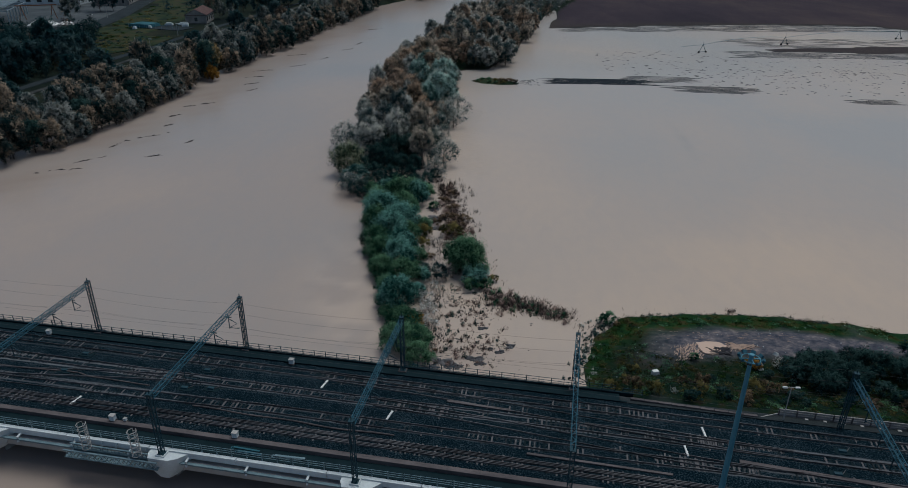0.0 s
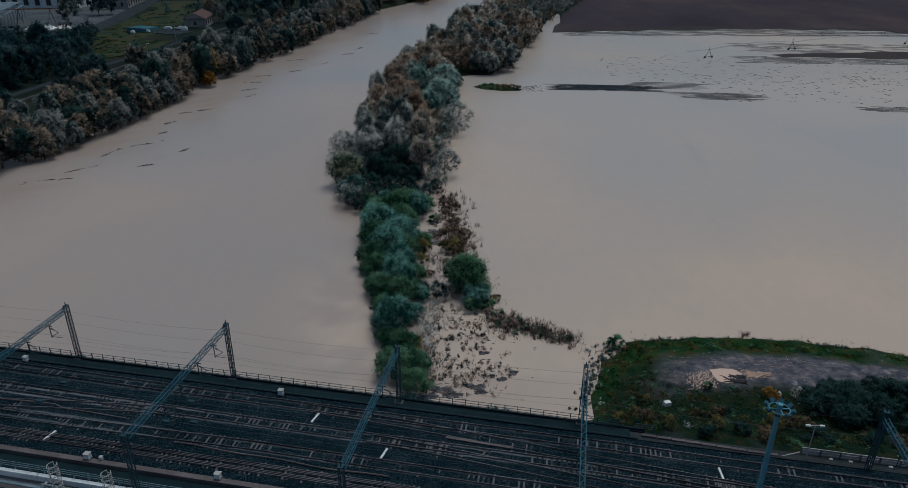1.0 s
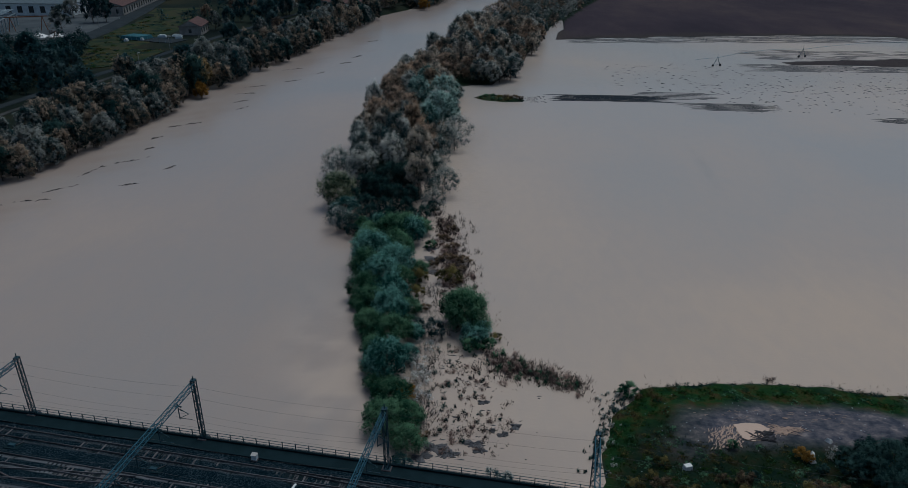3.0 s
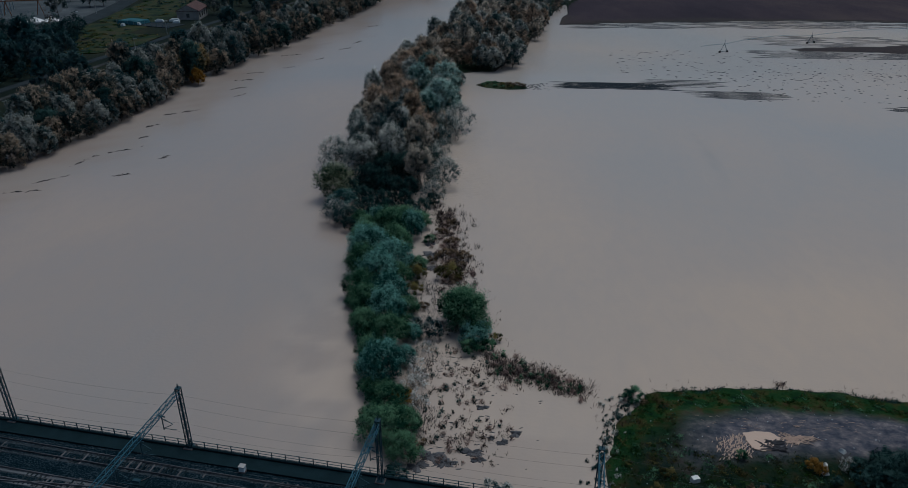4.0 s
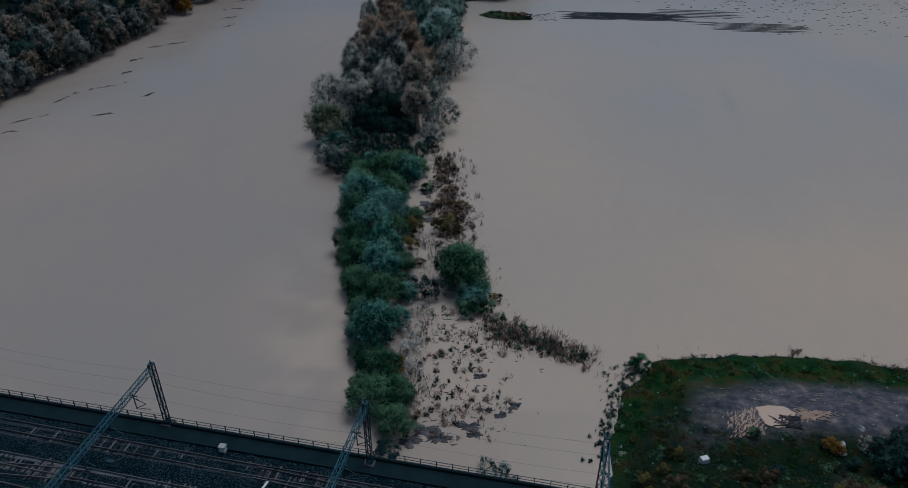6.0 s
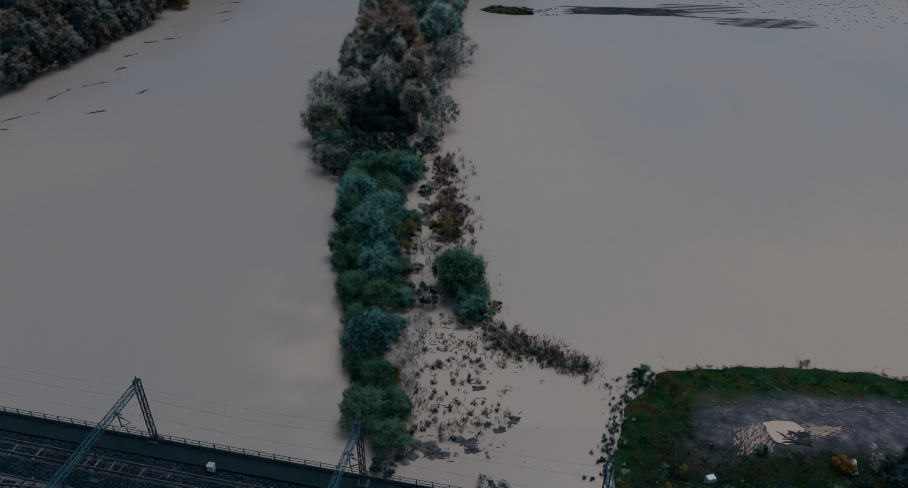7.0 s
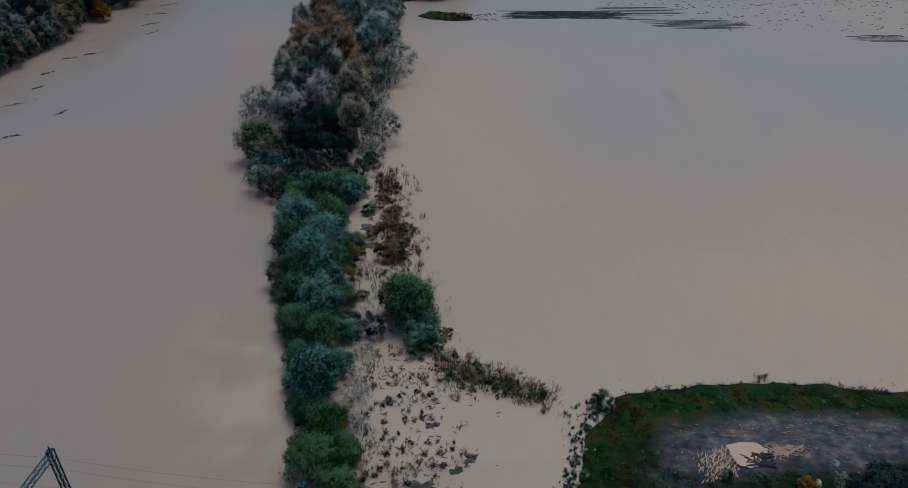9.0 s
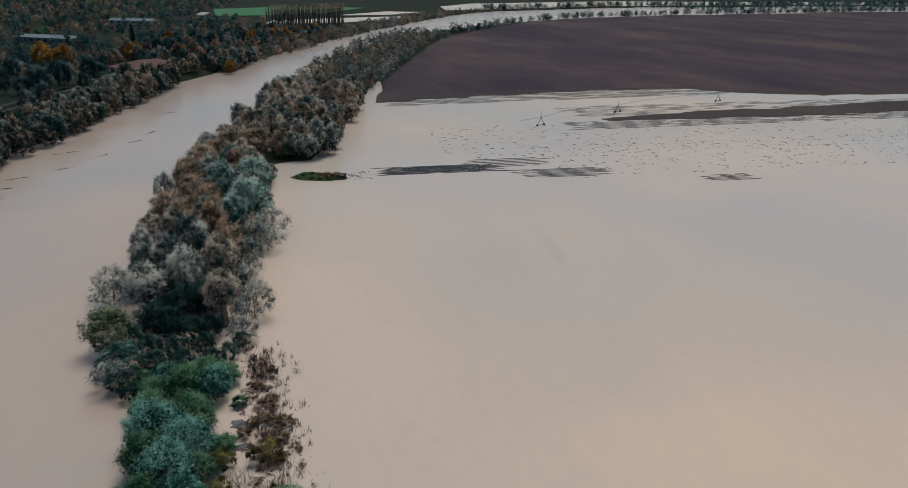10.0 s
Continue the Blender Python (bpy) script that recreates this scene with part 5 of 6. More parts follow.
# poplar plantation in rows
pop = thing("poplar", pose(-45, 1030, 2.8), "slender bare poplar in a plantation row", "tree", group="plantation poplars")
prng = np.random.RandomState(3)
part("trunk", Shape().tube([(0, 0, -0.5), (0, 0, 18), (0, 0, 34)], [0.8, 0.6, 0.12], 6), "bark", pop)
part("crown", leaf_mesh("crown", prng, [(0, 0, 20 + 2.8 * k, 1.7, 1.7, 2.4) for k in range(5)], 200, 1.0, "brown"), None, pop)
for i in range(14):
    for j in range(5):
        if i or j:
            copy_thing(pop, pose(-45 + 7.4 * i + 2.5 * j + rt.uniform(-0.6, 0.6), 1030 + 7 * i + 18 * j, 2.8, 0, 0, rt.uniform(0, 360)))

# low willow row beside the shoal: x, y, size, kind, height
for x, y, s, k, tall in ((-20, 164, 1.0, 1, 1.2), (-15.5, 166, 0.85, 0, 1.1), (-25, 161, 0.8, 3, 1.1), (-23, 154, 1.05, 0, 1.15), (-17.5, 157, 0.9, 3, 1.1), (-17.5, 150, 0.95, 2, 1.1),
                         (-23, 147, 0.95, 1, 1.1), (-19.5, 143, 1.05, 0, 1.1), (-15.5, 144, 0.7, 3, 1.0), (-21.5, 139, 0.85, 3, 1.0), (-16.5, 137, 0.9, 2, 1.0), (-20, 133, 0.9, 1, 1.0),
                         (-15.8, 130, 0.95, 0, 1.05), (-19, 126, 0.75, 3, 1.0), (-14.5, 123, 0.85, 1, 1.0), (-17, 119, 0.65, 3, 0.9), (-14.2, 113.5, 1.0, 2, 1.0), (-12.2, 106, 0.75, 1, 0.9),
                         (-12, 99.5, 0.85, 1, 0.9), (-8.8, 96, 0.65, 1, 0.9), (-9, 102, 0.55, 3, 0.9), (-11, 118, 0.5, 2, 0.9), (-10.5, 125, 0.45, 0, 0.9),
                         (-14, 171, 0.7, 3, 0.9), (-21, 170, 0.8, 1, 1.0), (-24, 172, 0.7, 2, 1.0), (-17.5, 173, 0.7, 3, 1.0), (-28, 171, 0.6, 1, 1.0), (-26, 168, 0.7, 3, 0.9), (-17, 171, 0.6, 1, 0.9), (-24.5, 157, 0.6, 1, 0.8), (-24, 150, 0.6, 3, 0.8), (-22.5, 135, 0.55, 1, 0.8), (-20, 129, 0.55, 1, 0.8), (-18, 123, 0.6, 3, 0.8), (-16.5, 115, 0.6, 1, 0.8), (-14.5, 109, 0.6, 3, 0.8), (-13.5, 103, 0.6, 1, 0.8), (-12.5, 128, 0.55, 1, 0.8), (-13, 134, 0.6, 3, 0.8), (-12.5, 150, 0.6, 1, 0.8), (-1.2, 128, 1.05, 1, 1.2), (-2.2, 131.5, 0.9, 3, 1.1), (0.2, 124.5, 0.7, 0, 0.9)):
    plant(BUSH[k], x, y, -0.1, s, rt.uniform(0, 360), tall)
# smaller growth: x, y, kind, size
for x, y, k, s in ((-11.2, 108, 4, 0.7), (-9, 110.5, 5, 1.0), (-8.0, 106.5, 5, 0.9), (-8.6, 113, 5, 0.8), (-10.2, 107.2, 4, 0.8), (-8.5, 101, 0, 0.9), (-7, 98, 1, 0.8), (-9.5, 116, 5, 0.8), (-8, 121, 5, 0.8), (-7, 126, 6, 1.0),
                   (-10.5, 128, 6, 0.9), (-10, 135, 1, 0.9), (-12, 140, 3, 0.9), (-12, 146, 3, 1.0), (-6, 147, 3, 1.2), (-5, 151, 1, 1.4), (-3.5, 156, 1, 1.3), (-7, 157, 1, 1.2),
                   (-6, 163, 1, 1.1), (-8.5, 168, 1, 1.0), (-7, 173, 1, 1.1), (-11, 163, 0, 0.7), (-9.5, 154, 1, 1.0), (-4.2, 146, 1, 1.0), (4, 125, 3, 0.5), (2.6, 122, 0, 0.7), (-0.5, 121.5, 0, 0.9),
                   (25, 110.5, 0, 0.8), (26.3, 109.5, 1, 0.6), (5.0, 89, 6, 1.1), (-9, 91.5, 2, 0.8)):
    plant(SHRUB[k], x, y, None if y < 90 else 0.0, s * (0.8 if k == 1 else 1.15), rt.uniform(0, 360), 0.5 if x > 40 or k == 1 else rt.uniform(0.65, 0.95))
# green spit and embankment
rs = random.Random(8)
for x, y in scatter(lambda y: 21 + 0 * y, lambda y: 74 + 0 * y, 81.5, 97, 2.5, 11):
    if x < 27 and y > 94 or x > 44 and y > 95.5 or rs.random() < (0.75 if x < 44 else 0.3):
        continue
    tall_side = x > 48 and y > 85
    k = 2 if tall_side or rs.random() < 0.35 else rs.choice((0, 1, 3, 2, 1))
    plant(SHRUB[k], x, y, None, rs.uniform(0.5, 0.9) * (1.5 if tall_side else 0.8), rs.uniform(0, 360), 0.8)
for x, y, s in ((53, 93, 0.62), (57, 94, 0.7), (60, 91, 0.7), (64, 94, 0.75), (69, 92, 0.8), (55, 89, 0.6), (73, 96, 0.8), (62, 97, 0.5)):
    plant(BUSHD[1 if s > 0.65 else 0], x, y, None, s, rs.uniform(0, 360), 0.85)
for x, y, k, s in ((45.5, 95, 4, 0.55), (46.4, 94.2, 4, 0.4), (42, 85, 3, 0.8), (49.5, 95, 5, 0.4), (50.5, 96, 5, 0.4), (30, 83.5, 5, 0.3), (27, 83.5, 3, 0.6), (34, 84, 3, 0.6)):
    plant(SHRUB[k], x, y, None, s, rs.uniform(0, 360))


def blades(name, places, h, n, mat, label, spread=0.5, seed=1, lean=0.3):
    """Reeds and dry stalks: thin standing blades in tufts."""
    rng = np.random.RandomState(seed)
    vs, fs = [], []
    for x, y, s in places:
        z = max(-0.05, float(terrain(np.array([x]), np.array([y]))[0][0])) - 0.05
        for _ in range(max(2, int(n * s))):
            a, r = rng.uniform(0, 6.283), abs(rng.normal()) * spread * s
            bx, by = x + r * math.cos(a), y + r * math.sin(a)
            hh = h * rng.uniform(0.4, 1.1) * (0.6 + 0.4 * s)
            w = 0.02 + 0.024 * rng.rand()
            t = rng.uniform(0, 6.283)
            dx, dy = math.cos(t) * w, math.sin(t) * w
            lx, ly = rng.normal(0, lean, 2) * hh
            i = len(vs)
            vs += [(bx - dx, by - dy, z), (bx + dx, by + dy, z), (bx + lx + dx * 0.5, by + ly + dy * 0.5, z + hh), (bx + lx - dx * 0.5, by + ly - dy * 0.5, z + hh)]
            fs.append((i, i + 1, i + 2, i + 3))
    me = bpy.data.meshes.new(name)
    me.from_pydata(vs, [], fs)
    me.materials.append(MAT[mat])
    return tagged(new(name, me), label, "reeds", kind="stuff")


rb = random.Random(4)
spit = []
for _ in range(330):
    t = rb.random() ** 1.15
    spit.append((3 + 15 * t + rb.gauss(0, 0.8), 118.5 - 6.6 * t + rb.gauss(0, 1.9 * (1 - 0.45 * t)), rb.uniform(0.4, 1.1)))
blades("reed_bed", spit, 0.9, 20, "twig", "dark dry reeds along a drowned spit", 0.6, 2, 0.5)
hearts = [(rb.uniform(-8, 6), rb.uniform(95, 122), rb.uniform(0.5, 1.6)) for _ in range(42)]
shoal = [(hx + rb.gauss(0, hr), hy + rb.gauss(0, hr * 0.8), rb.uniform(0.1, 0.5) ** 1.2) for hx, hy, hr in hearts for _ in range(11)]
shoal = [p for p in shoal if p[0] > strip_left(p[1]) + 6]
blades("dry_reeds", shoal, 0.9, 20, "twig", "scattered dry stalks standing in shallow flood water", 0.5, 3)
upper = [(rb.gauss(-4.5 - (y - 150) * 0.12, 2.2), y, rb.uniform(0.4, 1.0)) for y in [rb.uniform(126, 184) for _ in range(330)]]
blades("dry_reeds", upper, 1.5, 22, "twig", "brown dry brush on the muddy bank", 0.6, 4)
MAT["pale_reed"] = material("bleached_reed", ((0.05, 0.055, 0.055), (0.16, 0.15, 0.14), (0.36, 0.33, 0.31)), 0.5, 0.9, island=0.8)
bleached = [(rb.gauss(-8.5 - max(0, y - 120) * 0.06, 1.9), y, rb.uniform(0.3, 0.9)) for y in [rb.uniform(99, 146) for _ in range(230)]]
blades("bleached_reeds", bleached, 1.3, 16, "pale_reed", "pale bleached reeds beside the willow row", 0.6, 9, 0.4)
fringe = [(float(strip_right(y)) + rb.uniform(-1, 2.0), y, rb.uniform(0.1, 0.35)) for y in [rb.uniform(118, 180) for _ in range(70)]]
fringe += [(rb.uniform(18.5, 25), rb.uniform(96, 109), rb.uniform(0.15, 0.5)) for _ in range(45)]
fringe += [(rb.uniform(28, 75), float(island_top(rb.uniform(28, 75))) + rb.uniform(-0.5, 1.2), rb.uniform(0.05, 0.25)) for _ in range(40)]
fringe += [(rb.gauss(48.7, 0.55), rb.gauss(115.6, 0.3), 0.8) for _ in range(12)]
blades("shore_reeds", fringe, 1.0, 10, "twig", "thin reeds at the flooded shore", 0.5, 5)
grass = []
for _ in range(1500):
    x, y = rb.uniform(19, 75), rb.uniform(82, 113)
    if y < island_top(x) - 0.5 and not (abs(x - 47) < 17 and abs(y - 102.5) < 5.2) and not (x > 55 and abs(y - 102.5) < 4):
        grass.append((x, y, rb.uniform(0.3, 1.0)))
MAT["blade"] = foliage("grass_blades", (0.004, 0.014, 0.004), (0.011, 0.032, 0.008), (0.05, 0.065, 0.02))
blades("rough_grass", grass, 0.32, 22, "blade", "rough green grass on the spit", 0.9, 6, 0.7)

# low, ragged mud banks above the shallow water
def mud_bank(x, y, r, seed):
    g = np.random.RandomState(seed)
    n = 46
    ph = g.uniform(0, 6.283, 5)
    rag = [1 + sum(0.36 / (k + 1.3) * math.sin((k + 2) * a + ph[k]) for k in range(5)) + g.uniform(-0.26, 0.26) for a in np.linspace(0, 6.283, n, endpoint=False)]
    s = Shape()
    for f, z in ((1.0, -0.25), (0.86, 0.06), (0.55, 0.16), (0.2, 0.22)):
        s.v += [(f * r * q * math.cos(a), f * r * 0.7 * q * math.sin(a), z + (g.uniform(-0.05, 0.08) if z > 0 else 0)) for q, a in zip(rag, np.linspace(0, 6.283, n, endpoint=False))]
    for k in range(3):
        s.f += [(k * n + j, k * n + (j + 1) % n, (k + 1) * n + (j + 1) % n, (k + 1) * n + j) for j in range(n)]
    s.f.append(tuple(range(3 * n, 4 * n)))
    thing("mud_mound", pose(x, y, 0), "dark wet mud mound rising from shallow water", "mud", group="mud mounds", shape=s, mat="mud")


for k, (x, y, r) in enumerate(((-4.8, 96.2, 2.0), (-2.9, 95.0, 1.4), (0.7, 97.3, 1.5), (1.6, 96.0, 0.9), (6.8, 101.5, 1.0), (5.0, 99.6, 0.9), (3.4, 100.4, 0.6), (2, 107, 0.9), (-6.6, 94.2, 1.5),
                               (-11, 151, 2.0), (-10, 157, 2.2), (-11, 163, 2.0), (-12.5, 146, 1.3))):
    mud_bank(x, y, r, 40 + k)


flakes = Shape()
fr = random.Random(31)
for _ in range(190):
    if fr.random() < 0.7:
        x, y = fr.gauss(0, 4.2), fr.uniform(94, 121)
    else:
        y = fr.uniform(122, 180)
        x = float(strip_right(y)) - abs(fr.gauss(3, 3))
    if x < strip_left(y) + 5:
        continue
    r, a0 = fr.uniform(0.08, 0.4) ** 1.2, fr.uniform(-0.5, 0.9)
    i = len(flakes.v)
    for a in np.linspace(0, 6.283, 7, endpoint=False):
        q = r * fr.uniform(0.4, 1.3)
        px, py = q * 2.6 * math.cos(a), q * 0.55 * math.sin(a)
        flakes.v.append((x + px * math.cos(a0) - py * math.sin(a0), y + px * math.sin(a0) + py * math.cos(a0), -0.04))
    flakes.v.append((x, y, 0.10))
    flakes.f += [(i + j, i + (j + 1) % 7, i + 7) for j in range(7)]
thing("mud_flakes", pose(0, 0, 0), "dark scraps of mud and drift in the shallows", "mud", kind="stuff", shape=flakes, mat="mud")


def brush(name, places, h, leaves, size, mat, label, seed):
    """Low drowned brush, past counting, as one mesh of small leaves."""
    rng = np.random.RandomState(seed)
    puffs = [(x, y, 0.1, r, r, h * rng.uniform(0.5, 1.2)) for x, y, r in places]
    tagged(new(name, leaf_mesh(name, rng, puffs, leaves, size, mat, 0.6, 14)), label, "brush", kind="stuff")


br = random.Random(17)
line = [(3 + 14 * t + br.gauss(0, 0.6), 118.3 - 6.4 * t + br.gauss(0, 1.9 * (1 - 0.4 * t)), br.uniform(0.25, 0.75)) for t in [br.random() for _ in range(90)]]
brush("drowned_brush", line[::2], 0.9, 6500, 0.17, "green", "low dark green brush on the drowned spit", 1)
brush("drowned_brush", line[1::2], 1.0, 6500, 0.16, "rust", "low brown brush on the drowned spit", 2)
spots = [(br.gauss(-1, 4.0), br.uniform(95, 123), br.uniform(0.2, 0.8)) for _ in range(80)]
brush("drowned_brush", [p for p in spots if p[0] > strip_left(p[1]) + 6], 0.6, 7500, 0.15, "rust", "scattered low brush in the shallows", 3)
rusty = [(br.gauss(-5.5 - (y - 150) * 0.12, 1.7), y, br.uniform(0.5, 1.2)) for y in [br.uniform(138, 180) for _ in range(60)]]
brush("drowned_brush", rusty, 1.1, 16000, 0.17, "rust", "rusty brown brush on the muddy bank", 4)
rim = [(br.uniform(19, 26), br.uniform(92, 110.5), br.uniform(0.2, 0.5)) for _ in range(36)]
brush("drowned_brush", [p for p in rim if p[0] < 19 + max(0, p[1] - 96) * 0.5 + 1.5], 0.8, 3600, 0.17, "grey", "grey brush along the spit's drowned edge", 5)
edge_growth = [(x, float(island_top(x)) + br.gauss(-1.3, 0.5), br.uniform(0.3, 0.9)) for x in [br.uniform(27, 66) for _ in range(190)]]
brush("shore_brush", edge_growth, 0.3, 13000, 0.15, "dark", "dark ragged growth along the spit's flooded rim", 6)
reach = [(float(np.interp(y, (92, 97, 104, 110), (18.6, 19, 21.5, 25))) - abs(br.gauss(0, 1.2)), y, br.uniform(0.08, 0.34)) for y in [br.uniform(92, 112) for _ in range(120)]]
brush("shore_brush", reach, 0.45, 7000, 0.16, "dark", "dark drowned brush beside the spit", 7)
brush("shore_brush", [(-2 + br.gauss(0, 3.2), br.uniform(97, 124), br.uniform(0.2, 0.6)) for _ in range(46)], 0.7, 6000, 0.15, "dark", "dark green tufts scattered in the shallows", 8)
turf = [(br.uniform(20, 75), br.uniform(75, 112), br.uniform(0.3, 1.1)) for _ in range(1300)]
turf = [p for p in turf if p[1] > 85.9 - 0.139 * p[0] and p[1] < island_top(p[0]) - 0.8 and p[0] > 20 + max(0, p[1] - 100) * 0.7 and not (abs(p[0] - 47) < 17 and abs(p[1] - 102.5) < 5.4) and not (p[0] > 55 and abs(p[1] - 102) < 4.4)]


def on_ground(places, f):
    return [(x, y, float(terrain(np.array([x]), np.array([y]))[0][0]) + 0.02, r, r, f * r) for x, y, r in places]


for k, (mat, lab) in enumerate((("turf", "rough green weeds on the grassy spit"), ("green", "dark weeds on the grassy spit"), ("olive", "withered weeds on the grassy spit"))):
    tagged(new("weeds", leaf_mesh("weeds", np.random.RandomState(50 + k), on_ground(turf[k::3], 0.35), 27000, 0.15, mat, 0.5, 10)), lab, "weeds", kind="stuff")


# mud furrows that just break the surface of the flooded field
def furrows(name, x0, x1, y0, y1, n, length, width, seed, label, slope=0.0, clip=None, gap=0.8, mat="furrow"):
    r = random.Random(seed)
    s = Shape()
    for _ in range(n):
        x = r.triangular(x0, x1, (x0 + x1) / 2) if clip is None else r.uniform(x0, x1)
        y = y0 + round(r.uniform(0, 1) * (y1 - y0) / gap) * gap + slope * (x - x0)
        L, w = length * r.uniform(0.3, 1.2), width * r.uniform(0.5, 1.0)
        i = len(s.v)
        s.v += [(x - L / 2, y - 0.02 * L, -0.03), (x - L * 0.2, y - w / 2, -0.03), (x + L * 0.25, y - w * 0.4, -0.03), (x + L / 2, y, -0.03), (x + L * 0.2, y + w / 2, -0.03),
                (x - L * 0.3, y + w * 0.35, -0.03), (x - L * 0.15, y, 0.16), (x + L * 0.2, y, 0.13)]
        s.f += [(i, i + 1, i + 6), (i + 1, i + 2, i + 7, i + 6), (i + 2, i + 3, i + 7), (i + 3, i + 4, i + 7), (i + 4, i + 5, i + 6, i + 7), (i + 5, i, i + 6)]
    thing(name, pose(0, 0, 0), label, "mud", kind="stuff", shape=s, mat=mat)


DARK_ROWS = "dark furrows breaking the flooded field's surface"
furrows("mud_furrows", 28, 76, 312, 323, 300, 13, 1.5, 1, DARK_ROWS, 0.0, gap=1.2)
furrows("mud_furrows", 62, 100, 318, 330, 130, 13, 1.2, 2, DARK_ROWS, 0.0, gap=2.4)
furrows("mud_furrows", 78, 122, 300, 312, 130, 13, 1.2, 3, DARK_ROWS, -0.03, gap=1.6)
furrows("mud_furrows", 150, 172, 284, 292, 60, 7, 1.1, 4, DARK_ROWS, gap=1.5)
furrows("mud_furrows", 136, 420, 384, 404, 380, 20, 1.7, 5, "dark furrows beside a mud bar", 0.02, True, 2.6)
furrows("mud_furrows", 150, 430, 418, 448, 260, 22, 1.5, 6, "dark furrows beside a mud bar", 0.02, True, 3.0)
furrows("mud_furrows", 60, 420, 330, 400, 620, 2.0, 0.25, 7, "clods breaking the flooded field's surface", 0, True, mat="mud")
furrows("mud_furrows", 100, 330, 296, 352, 520, 1.8, 0.25, 8, "clods breaking the flooded field's surface", 0, True, mat="mud")
furrows("mud_furrows", 52, 300, 466, 500, 420, 24, 0.9, 9, "wet furrows along the ploughed field's edge", 0.09, True, 3.0)
furrows("mud_furrows", 14, 25, 308, 319, 60, 1.3, 0.5, 10, "dark clods beside a grassy islet", 0, True, 1.8)
isl = Shape()
isl.v = [(-6, 314, -0.1), (-1, 309, -0.1), (8, 306.5, -0.1), (16, 308, -0.1), (17, 312, -0.1), (9, 320, -0.1), (0, 323, -0.1), (0, 316, 0.7), (6, 314, 0.9), (12, 311, 0.7)]
isl.f = [(0, 1, 7), (1, 2, 8, 7), (2, 3, 9, 8), (3, 4, 9), (4, 5, 8, 9), (5, 6, 7, 8), (6, 0, 7)]
thing("grass_islet", pose(0, 0, 0), "small grassy islet in the flooded field", "islet", shape=isl, mat="meadow")
for x, y, k, s in ((0, 315, 0, 0.7), (3, 316, 0, 0.7), (3, 311, 0, 0.6), (6, 314, 3, 0.7), (9, 313, 1, 0.9), (9, 309.5, 3, 0.7), (12, 312, 1, 1.0), (14.5, 310.5, 1, 0.9), (-2, 312.5, 0, 0.6), (6, 309.5, 0, 0.6)):
    plant(SHRUB[k], x, y, 0.2, s, 30 * x, 0.6)

# driftwood drifting on the river, each raft of single branches
dr = random.Random(12)
for x, y, L in ((-109, 222, 7), (-108, 265, 4), (-113, 261, 3), (-100, 200, 3), (-117, 210, 7), (-118, 194, 6), (-104, 314, 6), (-101, 300, 5), (-104, 328, 5), (-99, 369, 7), (-91, 342, 5), (-75, 389, 5),
                (-113, 246, 3), (-110, 234, 3), (-121, 185, 8), (-72, 408, 6), (-70, 464, 8), (-82, 362, 5), (-95, 215, 3), (-97, 290, 4)):
    raft = thing("driftwood", pose(x, y, 0, 0, 0, dr.uniform(25, 75)), "raft of dark driftwood branches floating on the river", "driftwood", group="driftwood")
    bend, ph = dr.uniform(0.3, 0.9), dr.uniform(0, 6.28)
    for k in range(14):
        a = dr.gauss(0.0, 0.35)
        cx, l2, w = dr.triangular(-L, L, 0), dr.uniform(0.25, 1.1), dr.uniform(0.04, 0.16)
        cy = bend * math.sin(cx * 0.3 + ph) + dr.gauss(0, 0.3)
        part("branch", Shape().tube([(cx - l2 * math.cos(a), cy - l2 * math.sin(a), 0.0), (cx, cy + 0.15, 0.04), (cx + l2 * math.cos(a), cy + l2 * math.sin(a), 0.0)], [w * 0.4, w, w * 0.3], 5), "drift", raft)

# puddle with tyre ruts in the gravel lot
PZ = float(terrain(np.array([42.0]), np.array([101.0]))[0][0]) + 0.1
pr = random.Random(3)
edge = []
corners = [(38.5, 101.5), (40.4, 102.0), (42.5, 101.9), (42.9, 101.4), (43.5, 100.9), (43.0, 100.1), (42.3, 99.5), (41.6, 98.4), (40.2, 98.0), (39.0, 98.6), (38.7, 99.9)]
for (xa, ya), (xb, yb) in zip(corners, corners[1:] + corners[:1]):
    for k in range(7):
        t = k / 7
        rag = 0.05 if ya > 101.3 and yb > 101.3 else 0.07 if xa > 42 else 0.16
        edge.append((xa + (xb - xa) * t + pr.gauss(0, rag), ya + (yb - ya) * t + pr.gauss(0, rag * 0.7)))
thing("puddle", pose(0, 0, 0), "bright muddy puddle in the gravel lot", "puddle", shape=Shape().prism(edge, PZ - 0.3, PZ), mat="puddle")
MAT["ridge"] = material("wet_gravel_ridge", ((0.022, 0.024, 0.030), (0.075, 0.07, 0.074)), 0.8, 0.9, bump=0.5, bump_scale=6)
ridges = Shape()
